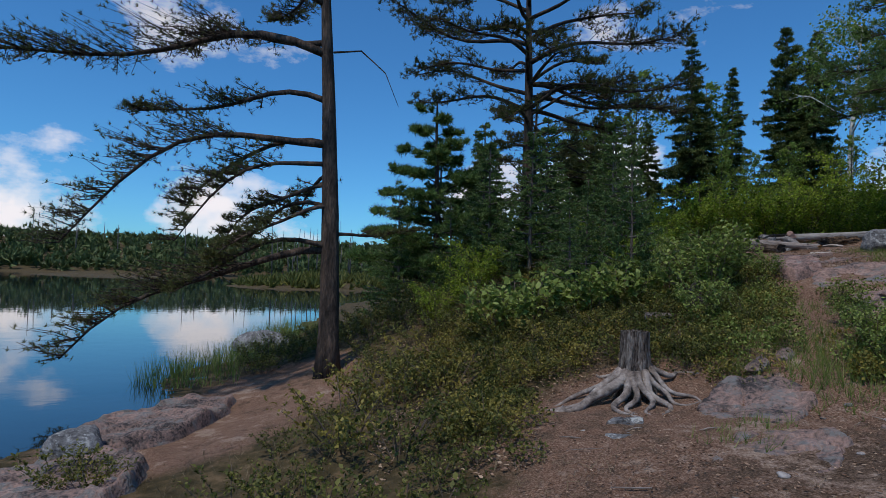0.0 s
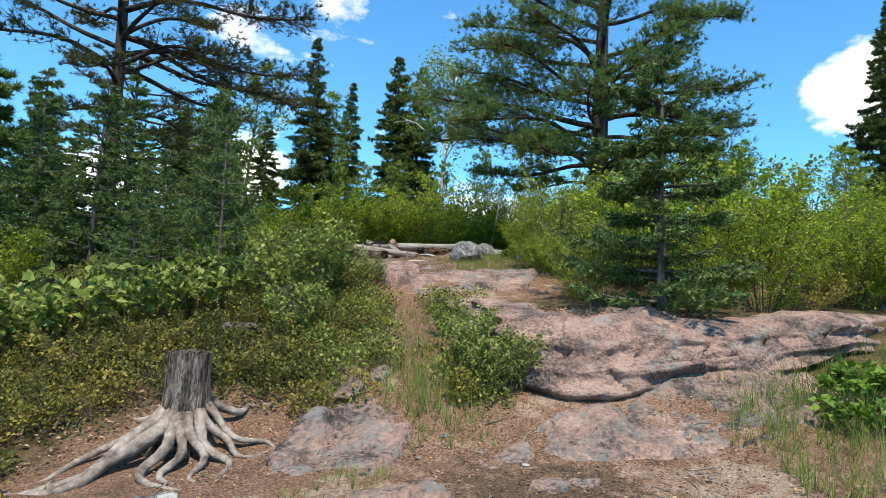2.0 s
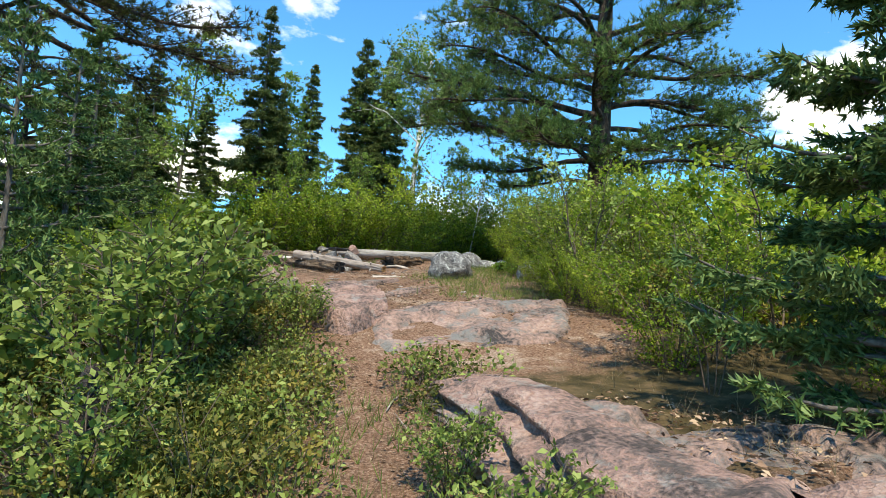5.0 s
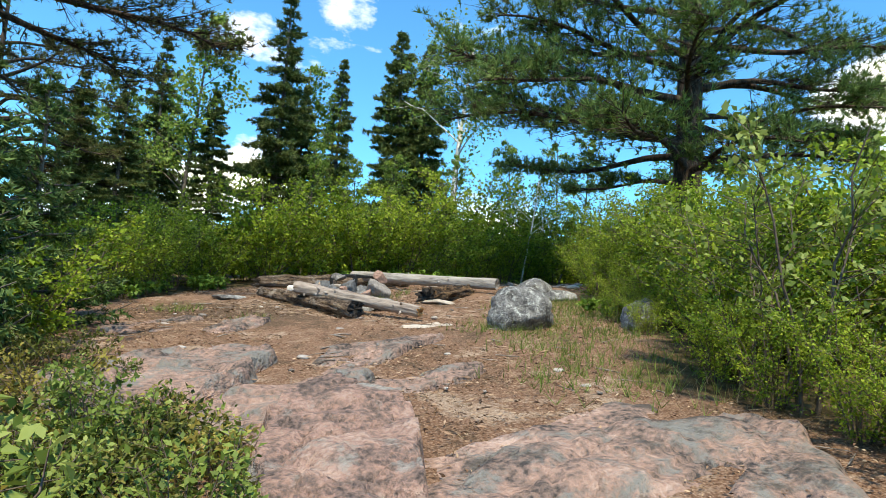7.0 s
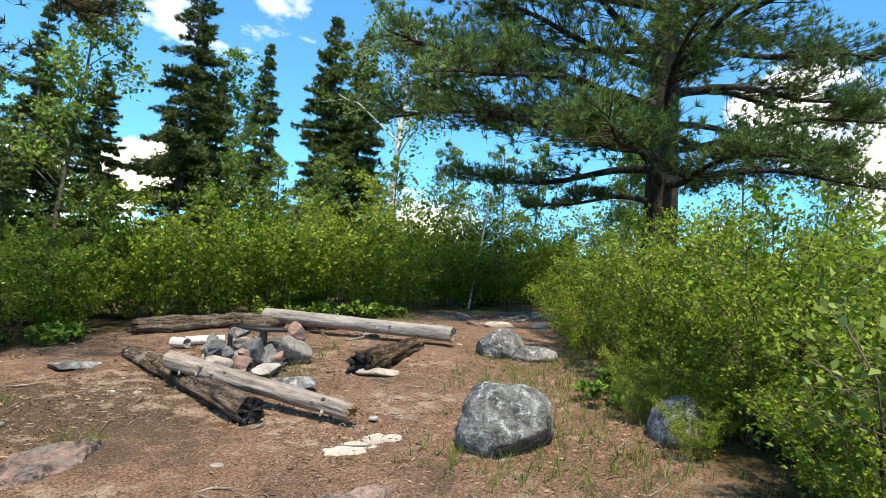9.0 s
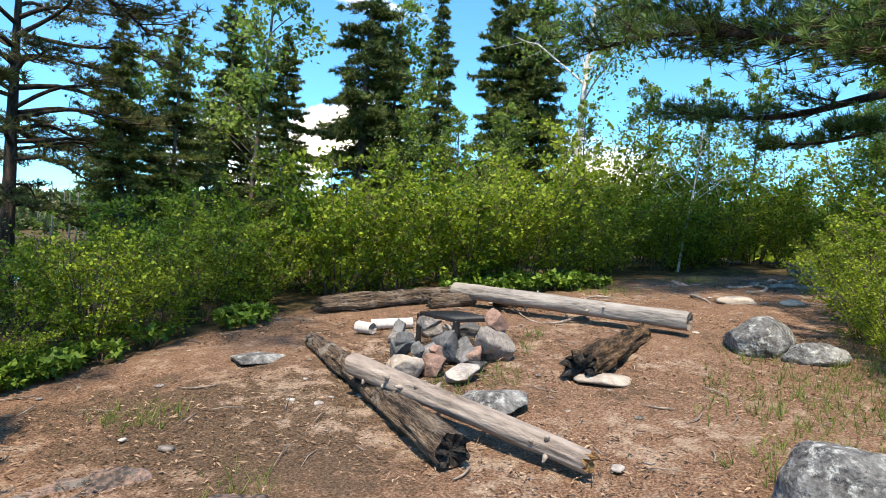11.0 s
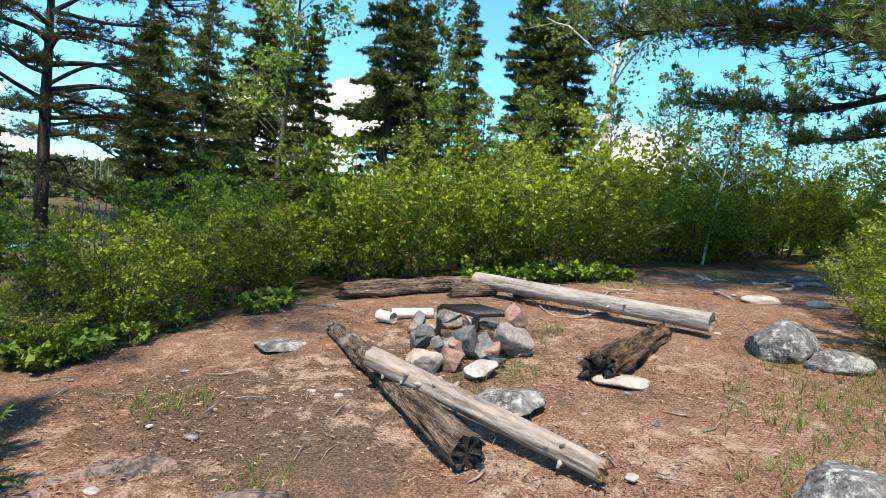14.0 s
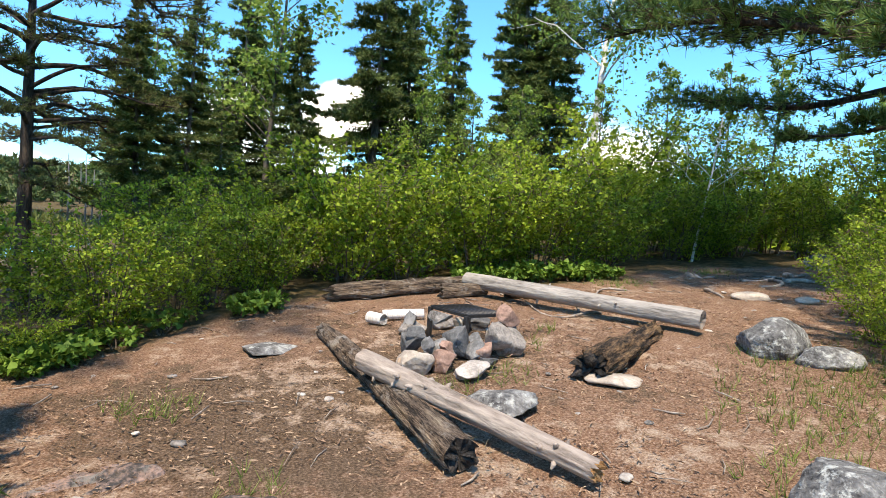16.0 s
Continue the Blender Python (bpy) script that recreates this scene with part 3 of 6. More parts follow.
def build_ground():
    xs, ys = axis_marks(-6, 19, 0.15, 2500), axis_marks(-5, 20, 0.15, 2500)
    X, Y = np.meshgrid(xs, ys)
    Z = ground_z(X, Y)
    near = (np.abs(X - 6) < 22) & (np.abs(Y - 8) < 22)
    bump = np.zeros_like(Z)
    for j, i in zip(*np.nonzero(near)):
        bump[j, i] = 0.10 * fbm(X[j, i], Y[j, i], 3, 5, 0.7) + 0.018 * fbm(X[j, i], Y[j, i], 9, 3, 5)
    gap = trail_gap(X, Y)
    Z = Z + bump * (0.35 + 0.65 * np.clip(gap, 0, 1)) * np.where(Z < WATER_Z + 0.02, 0.3, 1)
    n, k = X.shape
    idx = np.arange(n * k).reshape(n, k)
    faces = np.stack([idx[:-1, :-1], idx[:-1, 1:], idx[1:, 1:], idx[1:, :-1]], -1).reshape(-1, 4)
    me = mesh("ground", np.stack([X, Y, Z], -1).reshape(-1, 3), faces, ground_mat(), True)
    bare = np.clip(1 - gap / 0.9, 0, 1)
    att = me.attributes.new("bare", "FLOAT", "POINT")
    att.data.foreach_set("value", bare.ravel().astype(np.float32))
    humus = np.exp(-((X - 7.7) / 1.1) ** 2 - ((Y - 13.2) / 1.1) ** 2) + 0.8 * np.exp(-((X - 3.6) / 1.2) ** 2 - ((Y - 1.9) / 0.7) ** 2) + 0.7 * np.exp(-((X - 9.5) / 0.9) ** 2 - ((Y - 14.3) / 0.9) ** 2)
    att = me.attributes.new("humus", "FLOAT", "POINT")
    att.data.foreach_set("value", humus.ravel().astype(np.float32))
    tagged(new("ground", me), "trodden red-brown forest floor climbing from the lake", "ground", kind="structure")


build_ground()
lake = mesh("water", [(-2600, -2600, WATER_Z), (60, -2600, WATER_Z), (60, 2600, WATER_Z), (-2600, 2600, WATER_Z)], np.array([[0, 1, 2, 3]]), water_mat())
tagged(new("water", lake), "calm blue lake water mirroring the sky", "lake", kind="structure")


# ---- rocks ----
def stone_mesh(name, seed, sx, sy, sz, material, sub=3, rough=0.22, flat=0.0, cut=0.68):
    """An angular boulder about its base's middle."""
    bm = bmesh.new()
    bmesh.ops.create_icosphere(bm, subdivisions=sub, radius=1.0)
    off = Vector((seed * 7.31, seed * 3.17, seed * 5.77))
    rng = random.Random(seed)
    planes = [(Vector((rng.gauss(0, 1), rng.gauss(0, 1), rng.gauss(0, 0.8))).normalized(), rng.uniform(cut, cut + 0.26)) for _ in range(11)]
    for v in bm.verts:
        p = v.co.copy()
        for nrm, dist in planes:
            over = p.dot(nrm) - dist
            if over > 0:
                p -= nrm * over * 0.96
        p *= 1 + rough * noise.fractal(p * 1.3 + off, 0.9, 2.0, 4) * 0.6 + 0.04 * noise.noise(p * 7 + off)
        if flat:
            p.z = min(p.z, 1 - flat)
        v.co = (p.x * sx, p.y * sy, p.z * sz)
    me = bpy.data.meshes.new(name)
    bm.to_mesh(me)
    bm.free()
    me.polygons.foreach_set("use_smooth", np.ones(len(me.polygons), dtype=bool))
    me.materials.append(material)
    return me


def stone(name, label, category, x, y, sx, sy, sz, material, seed, up=0.3, turn=0.0, group="", sub=3, tilt=0.0, z=None, flat=0.0, cut=0.68):
    base = gz(x, y) if z is None else z
    return thing(name, label, category, pose(x, y, base + sz * up, tilt, tilt * 0.6, turn), group, me=stone_mesh(name, seed, sx, sy, sz, material, sub, flat=flat, cut=cut))


def slab(label, x, y, rx, ry, turn, thick, seed, material, group="flat rock slabs", name="rock_slab", cat="rock slab"):
    """A low bare-rock slab that follows the ground, with a ragged outline."""
    rings, seg = 30, 90
    c, s = math.cos(radians(turn)), math.sin(radians(turn))
    verts = []
    for i in range(rings + 1):
        r = i / rings
        for k in range(seg):
            a = 2 * math.pi * k / seg
            edge = 1 + 0.32 * noise.noise(Vector((math.cos(a) * 1.4 + seed * 3, math.sin(a) * 1.4, seed))) + 0.10 * noise.noise(Vector((math.cos(a) * 5, math.sin(a) * 5, seed * 2)))
            px, py = rx * r * edge * math.cos(a), ry * r * edge * math.sin(a)
            gx, gy = x + c * px - s * py, y + s * px + c * py
            rough = 0.05 * fbm(gx, gy, seed, 4, 1.6)
            step = 0.025 * math.floor(2.6 * fbm(gx * 0.8, gy * 2.2, seed + 4, 2, 0.9))
            gap, lev = cracks(gx * 0.8 + gy * 0.5, gy * 1.5 - gx * 0.4, 1.5)
            rough += 0.03 * lev - 0.035 * (1 - gap) ** 2
            z = gz(gx, gy) - 0.06 + (thick + 0.06 + rough + step) * (1 - float(ramp01(0.86, 1.0, r)))
            verts.append((gx - x, gy - y, z))
    idx = np.arange((rings + 1) * seg).reshape(rings + 1, seg)
    nxt = np.roll(idx, -1, 1)
    faces = np.stack([idx[:-1], idx[1:], nxt[1:], nxt[:-1]], -1).reshape(-1, 4)
    return thing(name, label, cat, pose(x, y, 0), group, me=mesh(name, verts, faces, material, True))


def build_ledge():
    """The long granite ledge: a swept stepped face in joint-bounded blocks, and a flat back that runs out into the slope."""
    root = thing("rock_ledge", "long pink and grey granite ledge with a cracked stepped face", "rock ledge", pose(0, 0, 0))
    ctrl = np.array([(6.35, 7.0), (5.9, 6.1), (5.5, 5.1), (5.2, 4.25), (5.08, 3.6), (5.28, 3.08), (5.75, 2.86), (6.7, 2.58), (7.4, 2.36), (8.2, 2.22), (9.6, 2.16), (11.2, 2.2), (12.8, 2.4)])
    run = np.concatenate([[0], np.cumsum(np.hypot(*np.diff(ctrl, axis=0).T))])
    S = np.arange(0, run[-1], 0.03)
    line = np.stack([np.interp(S, run, ctrl[:, c]) for c in range(2)], 1)
    ker = np.hanning(25) / np.hanning(25).sum()
    line = np.stack([np.convolve(np.pad(line[:, c], 12, mode="edge"), ker, "valid") for c in range(2)], 1)
    tan = np.gradient(line, axis=0)
    tan /= np.linalg.norm(tan, axis=1)[:, None]
    inw = np.stack([-tan[:, 1], tan[:, 0]], 1)
    # profile: inward offset and share of the height, from the undercut foot to the worn crest
    H = np.concatenate([np.linspace(-0.12, 1.0, 46), np.full(8, 1.0)])
    OFF = np.concatenate([np.interp(H[:46], [-0.12, 0.0, 0.05, 0.10, 0.30, 0.36, 0.38, 0.42, 0.60, 0.70, 0.73, 0.77, 0.9, 1.0], [0.07, 0.06, 0.02, -0.02, 0.0, 0.02, 0.07, 0.06, 0.10, 0.15, 0.19, 0.19, 0.27, 0.42]), np.linspace(0.47, 0.85, 8)])
    LAYER = np.where(H < 0.37, 0, np.where(H < 0.72, 1, 2))
    verts, block = np.zeros((len(S), len(H), 3)), np.zeros((len(S), len(H)), int)
    for i, (x, y) in enumerate(line):
        foot = min(gz(x - inw[i, 0] * 0.1, y - inw[i, 1] * 0.1), 1.3)
        rise = (float(crest_z(x)) + max(0.0, (y - 4.2)) * 0.16 - foot) * float(1 - 0.75 * ramp01(11.0, 12.8, x)) * float(1 - 0.8 * ramp01(4.6, 7.0, y))
        for k, (h, off) in enumerate(zip(H, OFF)):
            lay = int(LAYER[k])
            joint = 0.16 * math.sin(4.1 * h + 1.7 * lay) + 0.10 * noise.noise(Vector((x, y * 2, h * 3)))
            u = (S[i] + joint) / (0.95, 0.72, 1.25)[lay] + 0.37 * lay
            u += 0.28 * noise.noise(Vector((math.floor(u), lay, 5)))
            cell, frac = math.floor(u), u - math.floor(u)
            gap = max(0.0, 1 - min(frac, 1 - frac) / 0.045)
            deep = 0.035 * noise.noise(Vector((cell * 3.7, lay * 5.1, 2)))
            wav = h + 0.10 * noise.noise(Vector((S[i] * 0.8, 0.5, 3)))
            push = deep + 0.15 * noise.fractal(Vector((S[i] * 0.9, wav * 1.6, 1.5)), 0.9, 2.1, 4) + 0.03 * noise.fractal(Vector((S[i] * 4, h * 6, 9)), 0.8, 2.1, 3)
            strata = 0.026 * math.sin(21 * wav + 2.5 * noise.noise(Vector((S[i] * 0.5, h, 7))))
            d = off - push * (0.4 if k > 46 else 0.85) - strata * (h < 1) + 0.05 * gap * (0.1 < h) + (0.05 * max(0, noise.noise(Vector((S[i] * 0.7, 4, 4)))) if h < 0.1 else 0)
            z = foot + rise * h + 0.45 * push * max(0, h) - 0.045 * gap * (h > 0.5) - (0.10 * (k - 49) / 4 if k > 49 else 0)
            verts[i, k] = (x + inw[i, 0] * d, y + inw[i, 1] * d, z)
            block[i, k] = cell * 4 + lay
    idx = np.arange(block.size).reshape(block.shape)
    quads = np.stack([idx[:-1, :-1], idx[1:, :-1], idx[1:, 1:], idx[:-1, 1:]], -1).reshape(-1, 4)
    owner, flat = block[:-1, :-1].ravel(), verts.reshape(-1, 3)
    for b in np.unique(owner):
        own = quads[owner == b]
        keys, back = np.unique(own, return_inverse=True)
        part("rock_block", mesh("rock_block", flat[keys], back.reshape(-1, 4), M["ledge"], True), root)
    # the bared flat top, running up beside the trail
    xs, ys = np.arange(5.0, 12.6, 0.05), np.arange(2.3, 8.0, 0.05)
    X, Y = np.meshgrid(xs, ys)
    wob = np.vectorize(lambda a, b: fbm(a, b, 2, 4, 1.3))(X, Y)
    fine = np.vectorize(lambda a, b: fbm(a, b, 6, 3, 6))(X, Y)
    d = Y - np.interp(X, LEDGE_X, LEDGE_Y)
    left = X - ledge_side(Y) + 0.12 * wob
    reach = np.interp(X, [5.5, 6.2, 7, 8.5], [4.5, 1.7, 0.75, 0.55]) + 0.35 * wob
    depth = np.minimum(np.minimum(d - 0.4, left - 0.35), reach - d)
    step = 0.05 * np.floor(2.4 * np.vectorize(lambda a, b: fbm(a * 0.7 + b * 0.4, b * 1.9 - a * 0.3, 11, 2, 0.8))(X, Y))
    Z = ground_z(X, Y) - 0.08 + (0.14 + 0.05 * wob + 0.016 * fine + step) * ramp01(-0.02, 0.14, depth)
    idx = np.arange(X.size).reshape(X.shape)
    faces = np.stack([idx[:-1, :-1], idx[:-1, 1:], idx[1:, 1:], idx[1:, :-1]], -1).reshape(-1, 4)
    faces = faces[(depth.ravel() > -0.03)[faces].any(1)]
    keys, back = np.unique(faces, return_inverse=True)
    part("rock_top", mesh("rock_top", np.stack([X, Y, Z], -1).reshape(-1, 3)[keys], back.reshape(-1, 4), M["granite"], True), root)


build_ledge()
slab("pinkish bare granite slab beside the old stump", 3.5, 3.45, 0.62, 0.45, 25, 0.05, 1, M["granite"])
slab("worn pink granite slab sunk in the trodden soil", 3.1, 2.35, 0.62, 0.42, 35, 0.04, 2, M["granite"])
slab("broad low granite apron at the foot of the ledge", 6.15, 2.35, 1.6, 0.55, -14, 0.06, 3, M["granite"])
slab("smooth pink granite bared across the trail", 7.45, 7.15, 1.35, 0.95, 20, 0.06, 5, M["granite"])
slab("cracked lichen-grey granite hump beside the trail", 6.5, 8.0, 0.42, 0.95, -24, 0.2, 6, M["ledge"])
slab("low granite outcrop at the rim of the clearing", 6.15, 10.0, 1.05, 0.6, 40, 0.14, 7, M["granite"])
slab("worn pink granite shelf at the camp's edge", 6.45, 12.4, 0.75, 0.34, 35, 0.05, 18, M["granite"])
slab("small pink granite shelf at the camp's edge", 7.15, 11.9, 0.4, 0.2, 15, 0.03, 19, M["granite"])
slab("broad weathered granite hump beside the trail", 6.6, 9.0, 0.8, 0.42, 30, 0.10, 16, M["granite"])
slab("pale bare granite shelf worn level in the clearing", 7.9, 10.2, 0.95, 0.3, 25, 0.025, 17, M["granite"])
slab("thin pale granite shelf in the camp's floor", 7.8, 9.3, 0.75, 0.3, 30, 0.03, 8, M["granite"])
slab("sloping granite shore rock at the lake's edge", -3.3, 6.6, 0.75, 1.9, -8, 0.2, 9, M["granite"])
slab("reddish granite shore rock by the water", -3.0, 3.6, 0.9, 1.4, 12, 0.16, 10, M["granite"])
slab("small flat stone in the path", 2.2, 3.1, 0.3, 0.18, 60, 0.03, 11, M["granite_grey"])
slab("small flat granite stone in the path", 4.35, 2.75, 0.26, 0.16, 10, 0.03, 12, M["granite"])
slab("small reddish flat stone in the soil", 3.85, 1.8, 0.18, 0.12, 40, 0.03, 13, M["granite"])
slab("small pale flat stone in the soil", 4.3, 2.2, 0.25, 0.12, -10, 0.03, 14, M["granite"])
stone("shore_boulder", "rounded grey boulder on the lake's edge", "boulder", -3.4, 4.9, 0.36, 0.32, 0.34, M["granite_grey"], 3)
stone("shore_boulder", "low grey boulder among reeds at the shore", "boulder", -4.1, 14.5, 0.8, 0.6, 0.55, M["granite_grey"], 4)
stone("mossy_rock", "dark mossy rock among low shrubs", "rock", 3.5, 5.9, 0.34, 0.17, 0.15, M["stump"], 5, 0.35, cut=0.45)
stone("mossy_rock", "upright blackened rock among low shrubs", "rock", 3.95, 5.95, 0.14, 0.12, 0.34, M["char"], 25, 0.6, cut=0.5)
stone("broken_rock", "broken reddish rock beside the stump slab", "rock", 3.85, 4.1, 0.2, 0.13, 0.12, M["granite"], 6, turn=20, cut=0.48)
stone("broken_rock", "dark broken rock beside the stump slab", "rock", 4.2, 4.25, 0.15, 0.11, 0.09, M["granite"], 7, cut=0.48)
stone("boulder", "rounded grey boulder spotted with pale lichen", "boulder", 9.9, 10.64, 0.46, 0.37, 0.31, M["granite_grey"], 8, 0.45, 30, sub=4)
stone("boulder", "small lichen-spotted boulder under the shrub", "boulder", 11.0, 9.85, 0.25, 0.22, 0.22, M["granite_grey"], 9, 0.5, sub=4)
stone("boulder", "grey sloping boulder at the rim of the clearing", "boulder", 12.25, 12.95, 0.40, 0.32, 0.25, M["granite_grey"], 10, 0.25, 20, sub=4)
stone("boulder", "low angular grey rock beside the boulder", "boulder", 12.35, 12.45, 0.32, 0.2, 0.13, M["granite_grey"], 11, 0.3, -20, sub=4)
stone("flat_stone", "flat grey stone in the dark soil", "stone", 7.85, 14.7, 0.32, 0.25, 0.05, M["granite_grey"], 12, 0.3, 20)
stone("flat_stone", "pale slab stone leaning by the fire ring", "stone", 9.18, 12.66, 0.33, 0.30, 0.10, M["granite_grey"], 13, 0.5, 35, tilt=-8, cut=0.5)
stone("flat_stone", "pale flat stone under the charred log", "stone", 10.3, 12.82, 0.27, 0.2, 0.05, M["stone_pale"], 14, 0.4)
slab("pinkish flat stone worn level with the camp's floor", 9.0, 11.15, 0.34, 0.2, 10, 0.012, 15, M["stone_pale"])
stone("flat_stone", "white flat stone by the roots", "stone", 14.1, 14.75, 0.30, 0.22, 0.08, M["stone_pale"], 16, 0.3)
stone("flat_stone", "round pale stone by the roots", "stone", 14.6, 14.3, 0.16, 0.14, 0.06, M["stone_pale"], 17, 0.3)
stone("boulder", "dark rock at the edge of the far shrubs", "boulder", 18.8, 17.1, 0.32, 0.28, 0.25, M["granite_grey"], 18, 0.4)


# ---- logs and stump ----
def log(name, label, a, b, ra, rb, material, seed, end_mat=None, wob=0.10, sag=0.0, knots=0, group="", rings=44, sides=28, rag=0.0):
    """A lying trunk from a to b, with knots and worn ends."""
    rng = np.random.default_rng(seed)
    a, b = np.array(a, float), np.array(b, float)
    axis = b - a
    length = np.linalg.norm(axis)
    root = thing(name, label, "log", Matrix.Translation(a) @ Vector(axis).to_track_quat("Z", "Y").to_matrix().to_4x4(), group)
    t = np.linspace(0, 1, rings)
    r = ra + (rb - ra) * t
    ang = np.linspace(0, 2 * np.pi, sides, endpoint=False)
    verts = np.zeros((rings, sides, 3))
    for i in range(rings):
        for k in range(sides):
            w = 1 + wob * noise.noise(Vector((math.cos(ang[k]) * 2.2, math.sin(ang[k]) * 2.2, t[i] * length * 1.1 + seed * 9))) + wob * 0.7 * noise.noise(Vector((math.cos(ang[k]) * 6, math.sin(ang[k]) * 6, t[i] * length * 3.2 + seed))) + wob * 0.35 * noise.noise(Vector((math.cos(ang[k]) * 13, math.sin(ang[k]) * 13, t[i] * length * 4 + seed)))
            zz = t[i] * length
            if i in (0, rings - 1) and rag:
                zz += rag * noise.noise(Vector((math.cos(ang[k]) * 4, math.sin(ang[k]) * 4, seed * 3.3 + i)))
            bend = sag * math.sin(math.pi * t[i])
            verts[i, k] = (r[i] * w * math.cos(ang[k]), r[i] * w * math.sin(ang[k]) + bend, zz)
    idx = np.arange(rings * sides).reshape(rings, sides)
    nxt = np.roll(idx, -1, 1)
    faces = np.stack([idx[:-1], nxt[:-1], nxt[1:], idx[1:]], -1).reshape(-1, 4)
    part("trunk", mesh("trunk", verts.reshape(-1, 3), faces, material, True), root)
    for which, i, sgn in (("cut_end", 0, -1), ("cut_end", rings - 1, 1)):
        mid = verts[i].mean(0) - np.array([0, 0, sgn * 0.02])
        inner = mid + (verts[i] - mid) * 0.6 + rng.normal(size=(sides, 3)) * np.array([0.004, 0.004, 0.012 + rag * 0.3])
        vv = np.concatenate([verts[i], inner, mid[None]])
        k = np.arange(sides)
        n = (k + 1) % sides
        part(which, mesh(which, vv, [np.stack([k, n, n + sides, k + sides], -1), np.stack([k + sides, n + sides, np.full(sides, 2 * sides)], -1)], end_mat or material), root)
    for _ in range(knots):
        s, th = rng.uniform(0.06, 0.94), rng.uniform(0, 2 * math.pi)
        rr = ra + (rb - ra) * s
        p0 = np.array([rr * 0.8 * math.cos(th), rr * 0.8 * math.sin(th), s * length])
        p1 = p0 + np.array([math.cos(th), math.sin(th), rng.uniform(-0.3, 0.5)]) * rng.uniform(0.035, 0.075)
        so = Soup()
        so.tube([p0, (p0 + p1) / 2, p1], [0.022, 0.016, 0.008], 8, 0.3, rng)
        part("branch_stub", so.mesh("branch_stub", material), root)
    return root


log("bench_log", "long smooth debarked pale grey log laid as a bench", (10.62, 16.35, gz(10.6, 16.3) + 0.19), (11.92, 13.5, gz(11.92, 13.5) + 0.19), 0.10, 0.095, M["pale_wood"], 3, M["grey_wood"], 0.11, knots=8, rings=60)
log("support_log", "short charred log, split orange inside, under the bench log", (10.12, 12.9, gz(10.12, 12.9) + 0.10), (11.55, 13.75, gz(11.55, 13.75) + 0.04), 0.15, 0.10, M["burnt_wood"], 5, M["char"], 0.55, rag=0.2, knots=4, rings=56)
log("front_log", "barkless weathered log lying across a darker log", (9.16, 11.55, gz(9.16, 11.55) + 0.09), (8.34, 13.35, gz(8.34, 13.35) + 0.265), 0.062, 0.084, M["grey_wood"], 7, M["orange_wood"], 0.16, knots=15, rag=0.05, rings=56)
log("under_log", "dark cracked old log with a charred end", (8.53, 11.98, gz(8.53, 11.98) + 0.10), (8.40, 15.0, gz(8.4, 15.0) + 0.06), 0.105, 0.08, M["rot_wood"], 8, M["char"], 0.34, rag=0.08, knots=3, rings=56)
log("back_log", "rotten brown log with torn bark beside the shrubs", (8.85, 16.6, gz(8.85, 16.6) + 0.10), (10.75, 16.62, gz(10.7, 16.6) + 0.11), 0.095, 0.095, M["rot_wood"], 9, M["rot_wood"], 0.4, rag=0.2, knots=7)
log("back_log", "short rotten log chunk beside the longer log", (10.2, 16.2, gz(10.2, 16.2) + 0.09), (10.78, 16.1, gz(10.8, 16.1) + 0.1), 0.10, 0.09, M["rot_wood"], 10, M["rot_wood"], 0.3, rag=0.1)
log("birch_billet", "short white birch-bark log beside the fire ring", (9.15, 15.42, gz(9.15, 15.4) + 0.055), (9.6, 15.3, gz(9.6, 15.3) + 0.055), 0.055, 0.055, M["bark_birch"], 11, M["pale_wood"], 0.08)
log("birch_billet", "stub of white birch log by the fire ring", (8.98, 15.35, gz(9, 15.35) + 0.06), (9.08, 15.15, gz(9.08, 15.15) + 0.07), 0.065, 0.06, M["bark_birch"], 12, M["pale_wood"], 0.08)
log("fallen_log", "grey weathered log lying beneath the bench log", (11.0, 15.95, gz(11, 15.95) + 0.06), (11.45, 15.6, gz(11.45, 15.6) + 0.05), 0.07, 0.05, M["rot_wood"], 13, M["rot_wood"], 0.3)


